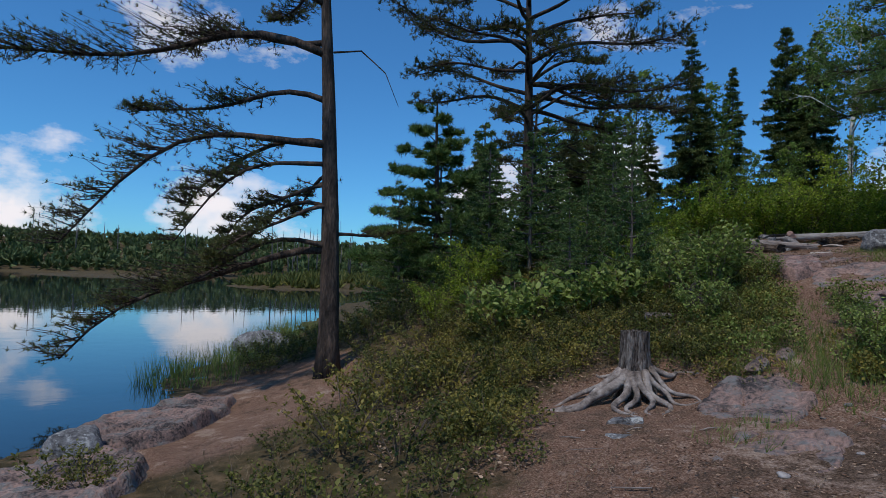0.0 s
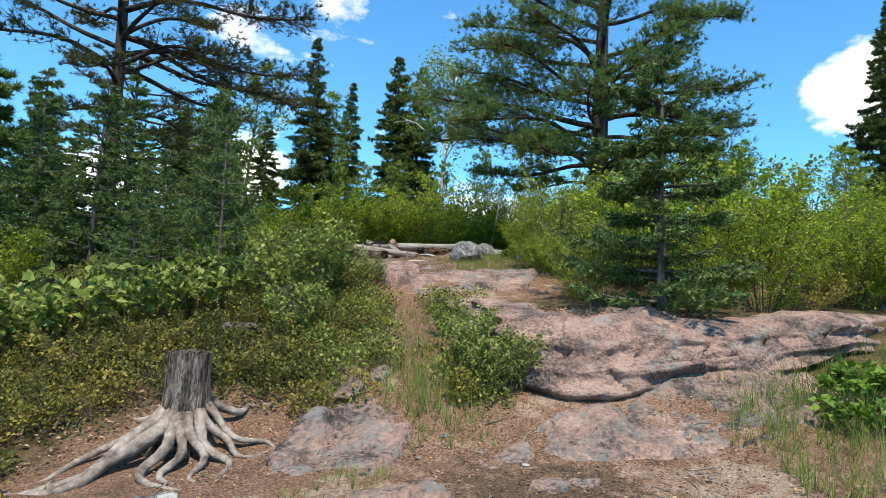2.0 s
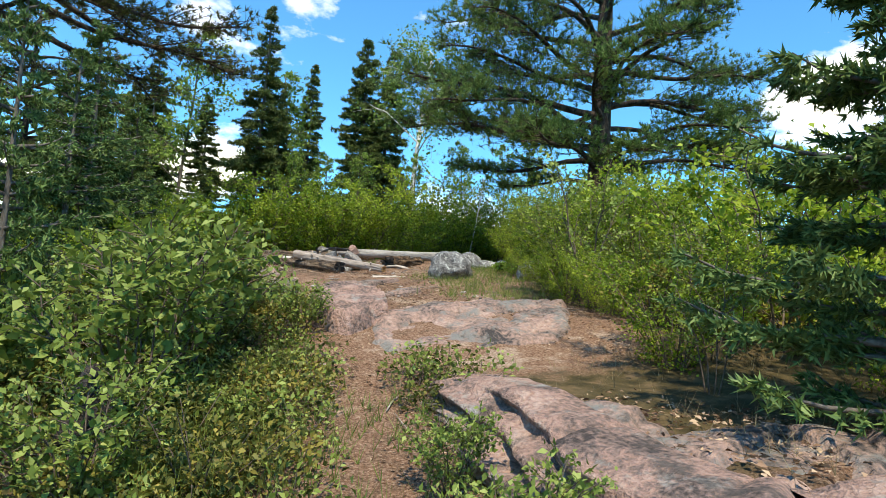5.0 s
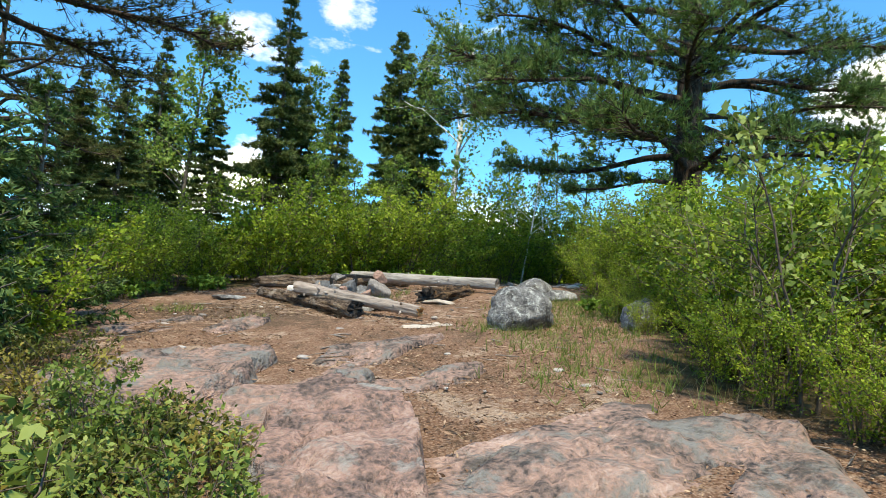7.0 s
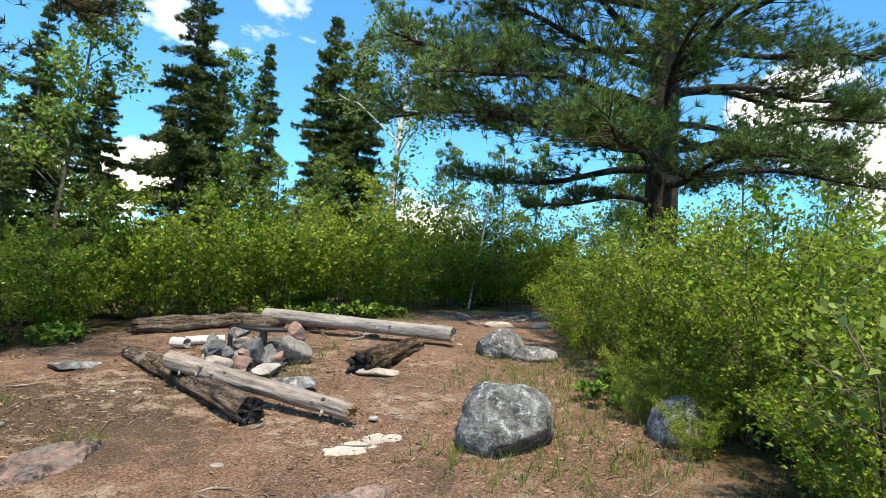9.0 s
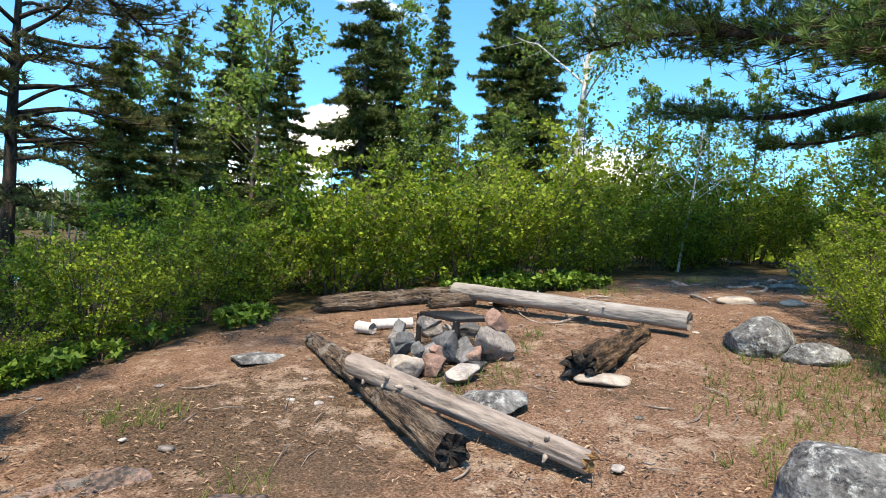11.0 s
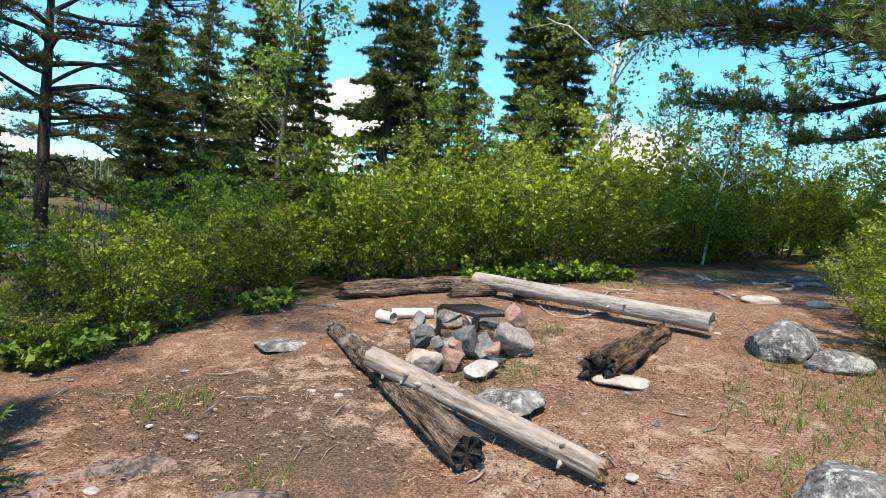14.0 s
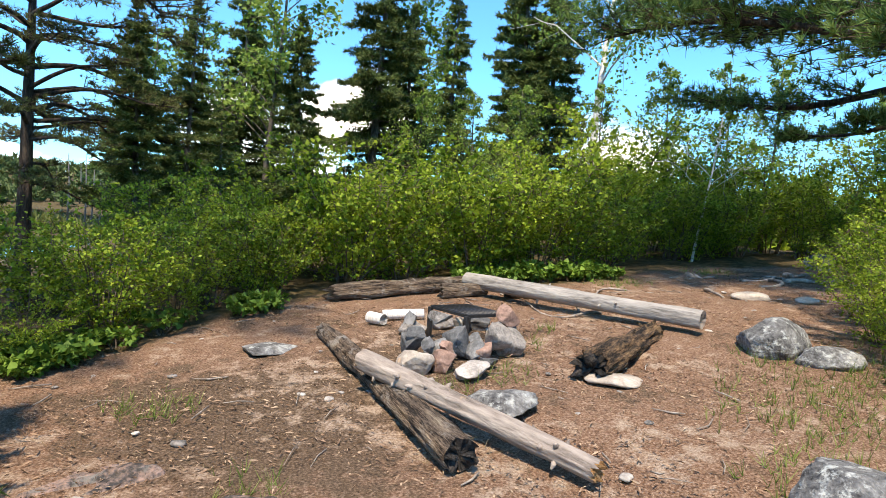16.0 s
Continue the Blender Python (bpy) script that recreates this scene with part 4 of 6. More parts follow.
def build_stump():
    x, y = 2.62, 4.15
    z0 = gz(x, y)
    root = thing("tree_stump", "weathered grey stump with bared spreading roots", "tree stump", pose(x, y, z0))
    rng = np.random.default_rng(4)
    rings, sides = 22, 40
    verts = np.zeros((rings, sides, 3))
    for i in range(rings):
        t = i / (rings - 1)
        for k in range(sides):
            a = 2 * math.pi * k / sides
            flare = 0.135 + 0.12 * (1 - t) ** 3.2
            ridge = 1 + 0.10 * noise.noise(Vector((math.cos(a) * 3, math.sin(a) * 3, t * 0.7))) + 0.09 * noise.noise(Vector((math.cos(a) * 9, math.sin(a) * 9, t * 1.5)))
            top = 0.035 * noise.noise(Vector((math.cos(a) * 5, math.sin(a) * 5, 3))) if i == rings - 1 else 0
            verts[i, k] = (flare * ridge * math.cos(a), flare * ridge * math.sin(a), -0.05 + t * 0.67 + top)
    idx = np.arange(rings * sides).reshape(rings, sides)
    nxt = np.roll(idx, -1, 1)
    part("trunk", mesh("trunk", verts.reshape(-1, 3), np.stack([idx[:-1], nxt[:-1], nxt[1:], idx[1:]], -1).reshape(-1, 4), M["stump"], True), root)
    mid = verts[-1].mean(0) - np.array([0, 0, 0.03])
    inner = mid + (verts[-1] - mid) * 0.6 + rng.normal(size=(sides, 3)) * 0.012
    k = np.arange(sides)
    n = (k + 1) % sides
    part("cut_top", mesh("cut_top", np.concatenate([verts[-1], inner, mid[None]]), [np.stack([k, n, n + sides, k + sides], -1), np.stack([k + sides, n + sides, np.full(sides, 2 * sides)], -1)], M["stump"]), root)
    # roots: heading in degrees, length, thickness at the trunk
    for a, ln, r in ((198, 1.0, 0.06), (215, 0.95, 0.075), (232, 0.75, 0.055), (250, 0.62, 0.05), (268, 0.66, 0.05), (285, 0.62, 0.055), (300, 0.52, 0.045), (322, 0.6, 0.04), (20, 0.6, 0.05), (170, 0.8, 0.05), (95, 0.5, 0.05)):
        pts, rad = [], []
        bend = rng.uniform(-0.5, 0.5)
        for t in np.linspace(0, 1, 12):
            d = 0.14 + ln * t
            h = radians(a) + bend * t * t + 0.12 * math.sin(9 * t + a)
            px, py = d * math.cos(h), d * math.sin(h)
            lift = 0.24 * (1 - t) ** 2.6 + 0.015
            pts.append((px, py, gz(x + px, y + py) - z0 + lift - 0.03 * t))
            rad.append(0.8 * r * (1 - 0.72 * t))
        so = Soup()
        so.tube(pts, rad, 9, 0.22, rng)
        part("root", so.mesh("root", M["root"], True), root)


build_stump()


def surface_root(x, y, heading, ln, r, seed):
    rng = np.random.default_rng(seed)
    pts, rad, z0 = [], [], gz(x, y)
    for t in np.linspace(0, 1, 11):
        h = radians(heading) + 0.5 * math.sin(4 * t + seed)
        px, py = ln * t * math.cos(h), ln * t * math.sin(h)
        pts.append((px, py, gz(x + px, y + py) - z0 + r * 0.35 + 0.03 * math.sin(7 * t + seed)))
        rad.append(r * (1 - 0.7 * t))
    so = Soup()
    so.tube(pts, rad, 7, 0.2, rng)
    thing("surface_root", "bare grey tree root crossing the trodden floor", "root", pose(x, y, z0), "surface roots", me=so.mesh("surface_root", M["root"], True))


for i, (x, y, h, ln, r) in enumerate([(15.1, 16.9, 250, 0.45, 0.05), (15.2, 16.85, 300, 0.4, 0.04), (15.6, 16.2, 10, 1.0, 0.045), (15.3, 15.6, 20, 1.3, 0.04), (14.4, 15.6, 200, 1.2, 0.03), (16.2, 15.9, -60, 0.9, 0.05),
                                      (16.8, 16.2, 40, 0.7, 0.06), (17.2, 15.6, 170, 1.3, 0.05), (17.4, 15.2, 200, 1.2, 0.05), (13.2, 15.6, 160, 1.2, 0.025), (12.0, 15.2, 180, 0.9, 0.03), (16.0, 14.6, 190, 1.2, 0.04), (11.6, 14.7, 150, 1.0, 0.022)]):
    surface_root(x, y, h, ln, r, i + 1)


# ---- fire ring ----
def build_grate():
    x, y = 9.62, 14.22
    z = gz(x, y)
    root = thing("fire_grate", "blackened steel cooking grate on legs over the fire ring", "fire grate", pose(x, y, z, 0, 0, -78))

    def bar(name, a, b, r, sides=8):
        so = Soup()
        so.tube([a, b], [r, r], sides)
        part(name, so.mesh(name, M["iron"]), root)

    def plate(name, x0, x1, y0, y1, z0, z1):
        bm = bmesh.new()
        bmesh.ops.create_cube(bm, size=1)
        for v in bm.verts:
            v.co = ((x0 + x1) / 2 + v.co.x * (x1 - x0), (y0 + y1) / 2 + v.co.y * (y1 - y0), (z0 + z1) / 2 + v.co.z * (z1 - z0))
        bmesh.ops.bevel(bm, geom=list(bm.edges), offset=0.004, segments=1, affect="EDGES")
        me = bpy.data.meshes.new(name)
        bm.to_mesh(me)
        bm.free()
        me.materials.append(M["iron"])
        part(name, me, root)
    W, D, T = 0.29, 0.24, 0.34
    plate("frame_rail", -W, W, -D - 0.006, -D + 0.006, T - 0.026, T + 0.006)
    plate("frame_rail", -W, W, D - 0.006, D + 0.006, T - 0.026, T + 0.006)
    plate("frame_rail", -W - 0.006, -W + 0.006, -D, D, T - 0.026, T + 0.006)
    plate("frame_rail", W - 0.006, W + 0.006, -D, D, T - 0.026, T + 0.006)
    for k in range(9):
        yy = -D + 0.045 + k * (2 * D - 0.09) / 8
        bar("grate_bar", (-W + 0.01, yy, T), (W - 0.01, yy, T), 0.011)
    for sx in (-1, 1):
        for sy in (-1, 1):
            plate("leg", sx * W - 0.022, sx * W + 0.022, sy * D - 0.02, sy * D + 0.02, -0.06, T - 0.01)


build_grate()
# ring stones: kind, place, half width, half height, rise above the soil
RING = [("stone_pale", 8.83, 13.64, 0.16, 0.13, 0),
        ("stone_pale", 8.78, 13.14, 0.1, 0.09, 0),
        ("stone", 9.25, 14.1, 0.14, 0.05, 0.3),
        ("dark_stone", 9.01, 14.0, 0.1, 0.06, 0.17),
        ("dark_stone", 9.05, 13.76, 0.07, 0.07, 0.12),
        ("stone_red", 9.16, 13.66, 0.09, 0.05, 0.14),
        ("stone_red", 9.11, 13.59, 0.13, 0.08, 0.02),
        ("dark_stone", 9.33, 13.81, 0.13, 0.13, 0.06),
        ("dark_stone", 9.55, 13.84, 0.07, 0.06, 0.1),
        ("stone_red", 9.58, 13.74, 0.13, 0.08, 0.02),
        ("dark_stone", 9.5, 13.53, 0.08, 0.06, 0),
        ("stone", 9.89, 13.87, 0.18, 0.14, 0),
        ("stone_red", 9.88, 13.92, 0.14, 0.1, 0.25),
        ("stone", 9.26, 13.36, 0.21, 0.06, 0),
        ("dark_stone", 9.24, 14.74, 0.09, 0.08, 0.1),
        ("stone_pale", 9.66, 14.46, 0.06, 0.06, 0.1)]
BACK = [("stone", 9.3, 14.75, 0.15, 0.07, 0.0), ("stone", 9.6, 14.85, 0.16, 0.08, 0.0), ("dark_stone", 9.95, 14.65, 0.15, 0.09, 0.0), ("stone", 10.0, 14.2, 0.15, 0.11, 0.0), ("dark_stone", 9.0, 14.1, 0.14, 0.12, 0.0),
        ("dark_stone", 9.2, 13.85, 0.16, 0.12, 0.0), ("dark_stone", 9.5, 13.75, 0.14, 0.09, 0.0), ("stone", 9.75, 13.75, 0.14, 0.14, 0.05)]
WORDS = {"stone_pale": "pale rounded stone of the fire ring", "stone_red": "reddish angular stone of the fire ring", "dark_stone": "dark grey angular stone of the fire ring", "stone": "grey flat-sided stone of the fire ring"}
for i, (kind, px, py, w, h, up) in enumerate(RING + BACK):
    stone("fire_ring_stone", WORDS[kind], "stone", px, py, w * 1.3, w * (0.95 + 0.09 * (i % 3)), h * 1.28, M[kind], 30 + i, 0.72, i * 47, "fire ring", z=gz(px, py) + up - 0.01, tilt=(i % 5 - 2) * 7, sub=4, cut=0.4)


# ---- plants ----
def shrub(name, label, seed, h, w, stems, twigs, per, leaf, leaf_w, foliage, group="", low=0.15, cat="shrub"):
    """Many-stemmed bush with leaves set along its outer twigs; built at the origin, hidden below ground until copied."""
    rng = np.random.default_rng(seed)
    wood, green = Soup(), Soup()
    P, D = [], []
    for i in range(stems):
        a = 2 * math.pi * (i + rng.random()) / stems
        lean = w * (0.25 + 0.75 * math.sqrt(rng.random()))
        top = h * (1.0 - 0.35 * (lean / w) ** 2) * (0.75 + 0.35 * rng.random())
        t = np.linspace(0, 1, 7)
        pts = np.stack([0.12 * w * math.cos(a) + lean * math.cos(a) * t ** 1.3, 0.12 * w * math.sin(a) + lean * math.sin(a) * t ** 1.3, top * t - 0.05], 1) + rng.normal(size=(7, 3)) * 0.02 * h * t[:, None]
        wood.tube(pts[::1 if h > 0.8 else 3], (0.0065 * h ** 0.5 * (1 - 0.75 * t) + 0.002)[::1 if h > 0.8 else 3], 4 if h > 0.8 else 3, cap=False)
        for _ in range(twigs):
            s = low + (1 - low) * rng.random() ** 0.75
            base = np.array([np.interp(s, t, pts[:, c]) for c in range(3)])
            b = a + rng.normal() * 1.1
            ln = h * rng.uniform(0.10, 0.26)
            way = np.array([math.cos(b), math.sin(b), rng.uniform(0.0, 0.9)])
            way /= np.linalg.norm(way)
            tip = base + way * ln
            if h > 0.8:
                wood.tube([base, tip], [0.004, 0.0015], 3, cap=False)
            k = rng.uniform(0.15, 1.05, per)
            P.append(base + (tip - base) * k[:, None] + rng.normal(size=(per, 3)) * 0.025 * h ** 0.5)
            D.append(way * 0.5 + rng.normal(size=(per, 3)) * 0.6 + np.array([0, 0, 0.05]))
    green.leaves(np.concatenate(P), np.concatenate(D), leaf, leaf_w, rng)
    root = thing(name, label, cat, Matrix.Identity(4), group)
    part("branchwork", wood.mesh("branchwork", M["twig"]), root)
    part("foliage", green.mesh("foliage", M[foliage]), root)
    return root


def conifer(name, label, seed, h, r0, whorls, spread, density, needle, foliage, bark, droop=0.25, bare=0.08, trunk_r=None, width=0.02, group="", taper=0.9, gaps=0.2, lift=0.1, open_=0.55):
    """Spruce or fir: tapered trunk, whorls of drooping boughs with needle sprays."""
    rng = np.random.default_rng(seed)
    root = thing(name, label, "tree", Matrix.Identity(4), group)
    tr, green, wood = Soup(), Soup(), Soup()
    t = np.linspace(0, 1, 12)
    wob = np.stack([0.012 * h * np.sin(3 * t + seed), 0.012 * h * np.cos(2.3 * t + seed) - 0.012 * h * math.cos(seed), t * h - 0.1], 1)
    wob[:, 0] -= wob[0, 0]
    tr_r = trunk_r or r0 * 0.06 + 0.02
    tr.tube(wob, tr_r * (1 - 0.93 * t) + 0.006, 9, 0.1, rng)
    part("trunk", tr.mesh("trunk", M[bark], True), root)
    P, D = [], []
    for i in range(whorls):
        s = bare + (1 - bare) * (i + rng.random()) / whorls
        z = s * h
        reach = r0 * ((1 - s) / (1 - bare)) ** taper * (0.75 + 0.45 * rng.random()) + 0.05
        for k in range(int(rng.integers(4, 7))):
            if rng.random() < gaps:
                continue
            a = rng.uniform(0, 2 * math.pi)
            ln = reach * rng.uniform(0.65, 1.15)
            q = np.linspace(0, 1, 6)
            up = lift * (1 if s < 0.75 else 3)
            bx = np.stack([ln * q * math.cos(a), ln * q * math.sin(a), z - 0.1 + ln * (up * q - droop * q ** 1.6 + 0.18 * q ** 4)], 1)
            bx[:, :2] += np.array([np.interp(s, t, wob[:, 0]), np.interp(s, t, wob[:, 1])])
            wood.tube(bx, (0.008 + 0.012 * ln) * (1 - 0.85 * q) + 0.002, 4, cap=False)
            m = max(4, int(density * ln))
            qq = rng.uniform(0.12, 1.0, m)
            base = np.stack([np.interp(qq, q, bx[:, c]) for c in range(3)], 1)
            side = np.where(rng.random(m) < 0.5, 1, -1)
            tw = ln * 0.30 * (1.15 - qq) + 0.06
            sd = np.stack([-math.sin(a) * side * 0.75 + math.cos(a) * 0.7, math.cos(a) * side * 0.75 + math.sin(a) * 0.7, rng.normal(size=m) * 0.15 - 0.12], 1)
            for f in (0.15, 0.4, 0.65, 0.9):
                P.append(base + sd * (tw * f)[:, None])
                D.append(sd + np.array([0, 0, 0.1]))
    P, D = np.concatenate(P), np.concatenate(D)
    green.tufts(P, D, 5, needle * 1.15, width * 1.6, rng, open_ + 0.25)
    part("branchwork", wood.mesh("branchwork", M[bark]), root)
    part("crown", green.mesh("crown", M[foliage]), root)
    return root


def pine(name, label, seed, h, trunk_r, limbs, foliage, bark, tuft, count, lean=(0, 0), sub=9, tufts=5, width=0.008, limb_r=0.05, clump=0.35, cat="tree", open_=0.8, tip_only=0.35):
    """Pine with given limbs: (height, heading, length, rise, droop); twigs with needle tufts along the outer part."""
    rng = np.random.default_rng(seed)
    root = thing(name, label, cat, Matrix.Identity(4))
    t = np.linspace(0, 1, 14)
    line = np.stack([lean[0] * t + 0.05 * np.sin(5 * t), lean[1] * t + 0.05 * np.sin(4 * t), t * (h + 0.2) - 0.2], 1)
    so = Soup()
    so.tube(line, trunk_r * (1 - 0.8 * t ** 1.1) * (1 + 0.35 * np.exp(-t * 30)), 16, 0.12, rng)
    part("trunk", so.mesh("trunk", M[bark], True), root)
    P, D = [], []
    for (z, head, ln, rise, droop) in limbs:
        a = radians(head)
        q = np.linspace(0, 1, 10)
        base = np.array([np.interp(z, line[:, 2], line[:, c]) for c in range(2)] + [z])
        crook = rng.normal() * 0.12
        pts = base + np.stack([ln * q * np.cos(a + crook * np.sin(4 * q)), ln * q * np.sin(a + crook * np.sin(4 * q)), ln * (rise * q - droop * q ** 2) + 0.03 * ln * np.sin(7 * q + head)], 1)
        lb = Soup()
        lb.tube(pts, limb_r * (ln / 3) ** 0.7 * (1 - 0.85 * q) + 0.004, 7, 0.15, rng)
        for _ in range(int(sub * ln)):
            s = tip_only + (1 - tip_only) * rng.random() ** 0.8
            b0 = np.array([np.interp(s, q, pts[:, c]) for c in range(3)])
            b = a + rng.choice([-1, 1]) * rng.uniform(0.4, 1.2)
            bl = clump * ln * (0.35 + 0.5 * (1.1 - s)) * rng.uniform(0.6, 1.3)
            way = np.array([math.cos(b), math.sin(b), rng.uniform(-0.25, 0.35)])
            tip = b0 + way * bl + np.array([0, 0, 0.08 * bl])
            mid = (b0 + tip) / 2 + rng.normal(size=3) * 0.06 * bl
            lb.tube([b0, mid, tip], [0.012, 0.008, 0.003], 4, cap=False)
            k = np.clip(rng.uniform(0.3, 1.05, tufts), 0, 1.05)
            pp = b0 + (tip - b0) * k[:, None] + rng.normal(size=(tufts, 3)) * 0.16 * bl * np.array([1, 1, 0.45])
            for p_ in pp:
                lb.tube([b0 + (tip - b0) * rng.uniform(0.2, 0.7), p_], [0.005, 0.002], 3, cap=False)
            P.append(pp)
            D.append(np.tile(way * 0.5 + np.array([0, 0, 0.6]), (tufts, 1)))
        part("limb", lb.mesh("limb", M[bark]), root)
    green = Soup()
    green.tufts(np.concatenate(P), np.concatenate(D), count, tuft, width, rng, open_)
    part("crown", green.mesh("crown", M[foliage]), root)
    return root


def broadleaf(name, label, seed, h, trunk_r, crown_r, limbs, per, leaf, foliage, bark, base=0.35, lean=0.0, fork=None):
    """Birch or aspen: slim trunk, rising limbs, a loose crown of small leaves."""
    rng = np.random.default_rng(seed)
    root = thing(name, label, "tree", Matrix.Identity(4))
    t = np.linspace(0, 1, 12)
    line = np.stack([lean * h * t + 0.02 * h * np.sin(4 * t + seed), 0.02 * h * np.cos(3 * t + seed) - 0.02 * h * math.cos(seed), t * h - 0.15], 1)
    so = Soup()
    so.tube(line, trunk_r * (1 - 0.88 * t) + 0.008, 9, 0.1, rng)
    part("trunk", so.mesh("trunk", M[bark], True), root)
    wood, green = Soup(), Soup()
    P, D = [], []
    for i in range(limbs):
        s = base + (1 - base) * (i + rng.random()) / limbs
        b0 = np.array([np.interp(s, t, line[:, c]) for c in range(3)])
        a = rng.uniform(0, 2 * math.pi)
        ln = crown_r * (1.15 - 0.75 * (s - base) / (1 - base)) * rng.uniform(0.6, 1.2)
        q = np.linspace(0, 1, 6)
        pts = b0 + np.stack([ln * q * math.cos(a), ln * q * math.sin(a), ln * (1.0 * q - 0.3 * q ** 2)], 1) + rng.normal(size=(6, 3)) * 0.04 * ln * q[:, None]
        wood.tube(pts, trunk_r * 0.3 * (1 - s * 0.6) * (1 - 0.85 * q) + 0.004, 5, cap=False)
        for _ in range(7):
            c0 = pts[2] + (pts[5] - pts[2]) * rng.random()
            c1 = c0 + rng.normal(size=3) * 0.24 * ln
            wood.tube([c0, c1], [0.008, 0.003], 3, cap=False)
            P.append(c0 + (c1 - c0) * rng.uniform(0.3, 1.1, per)[:, None] + rng.normal(size=(per, 3)) * 0.10 * ln)
            D.append(rng.normal(size=(per, 3)) + np.array([0, 0, -0.3]))
    green.leaves(np.concatenate(P), np.concatenate(D), leaf, leaf * 0.8, rng)
    part("branchwork", wood.mesh("branchwork", M[bark]), root)
    part("crown", green.mesh("crown", M[foliage]), root)
    return root


def put(ob, x, y, size=1.0, turn=0.0, tall=1.0, sink=0.0, tilt=0.0):
    return pose(x, y, gz(x, y) - sink, tilt, 0, turn) @ Matrix.Diagonal((size, size, size * tall, 1))


def stand(ob, *a, **k):
    ob.matrix_world = put(ob, *a, **k)
    return ob


# ---- trees ----
stand(pine("jack_pine", "tall dark-barked jack pine with arching boughs over the water", 21, 9.5, 0.19,
           [(5.75, 182, 5.6, 0.22, 0.30), (5.9, 160, 3.4, 0.3, 0.2), (4.85, 176, 3.4, 0.20, 0.30), (4.15, 186, 4.6, 0.22, 0.62), (4.05, 170, 3.2, 0.1, 0.5), (3.75, 192, 2.6, 0.2, 0.75), (3.3, 165, 2.2, 0.0, 0.4),
            (2.05, 184, 4.6, 0.12, 0.55), (2.3, 200, 2.6, 0.1, 0.45), (3.0, 150, 2.4, 0.1, 0.4), (2.4, 20, 1.6, 0.2, 0.1), (2.9, 215, 2.0, 0.0, 0.5), (6.6, 195, 3.6, 0.35, 0.3), (7.0, 120, 3.0, 0.3, 0.2), (7.4, 40, 2.4, 0.3, 0.1), (7.8, 250, 2.4, 0.3, 0.1), (8.4, 150, 2.0, 0.4, 0.1), (8.8, 330, 1.6, 0.4, 0.1), (3.5, 120, 2.0, 0.0, 0.3)],
           "needle_jack", "bark_dark", 0.085, 12, lean=(-0.35, 0), sub=19, tufts=6, width=0.013, limb_r=0.05, clump=0.28, tip_only=0.28), -1.3, 8.8)
so = Soup()
so.tube([(0, 0, 0), (0.5, 0.02, 0.05), (0.95, 0.0, -0.35), (1.2, 0.0, -0.95)], [0.02, 0.015, 0.01, 0.005], 6)
part("dead_branch", so.mesh("dead_branch", M["bark_dark"]), bpy.data.objects["jack_pine"]).location = (-0.1, 0, 5.75)
stand(pine("jack_pine", "open-crowned jack pine with crooked dead lower limbs", 22, 10.2, 0.20,
           [(4.6, 200, 3.4, 0.1, 0.15), (4.4, 330, 2.6, 0.5, 0.45), (5.0, 160, 3.6, 0.55, 0.3), (5.2, 20, 3.2, 0.35, 0.3), (5.5, 250, 3.0, 0.4, 0.2), (5.9, 100, 3.0, 0.4, 0.2), (6.4, 190, 4.2, 0.3, 0.2), (6.6, 340, 3.4, 0.45, 0.3), (7.0, 60, 2.8, 0.4, 0.1),
            (7.3, 230, 3.6, 0.3, 0.15), (7.6, 150, 3.2, 0.4, 0.1), (8.0, 0, 3.0, 0.4, 0.2), (8.3, 290, 2.8, 0.4, 0.1), (8.8, 200, 2.4, 0.4, 0.1), (9.0, 45, 2.2, 0.4, 0.1), (9.4, 120, 1.8, 0.5, 0.1), (9.8, 260, 1.5, 0.5, 0.1), (3.6, 10, 2.2, 0.1, 0.4), (5.4, 300, 3.0, 0.3, 0.4), (6.0, 320, 4.6, 0.15, 0.22), (4.9, 345, 4.4, 0.25, 0.25), (4.4, 33, 4.4, 0.15, 0.2), (5.2, 20, 4.8, 0.1, 0.16), (4.8, 8, 4.6, 0.15, 0.2), (4.7, 300, 3.6, 0.1, 0.15), (5.3, 275, 3.4, 0.2, 0.2), (6.2, 220, 3.6, 0.2, 0.2), (6.9, 170, 3.4, 0.25, 0.2),
            (7.2, 310, 3.6, 0.25, 0.2), (7.7, 270, 3.0, 0.3, 0.2), (5.7, 185, 3.4, 0.15, 0.2), (4.2, 250, 2.8, 0.0, 0.2), (8.6, 60, 2.4, 0.3, 0.1), (8.2, 180, 2.8, 0.3, 0.1), (3.4, 220, 2.0, 0.0, 0.3), (3.0, 320, 2.0, 0.0, 0.3)],
           "needle_jack", "bark_dark", 0.12, 13, sub=9, tufts=6, width=0.019, clump=0.36, tip_only=0.34, limb_r=0.055), 3.15, 16.0)
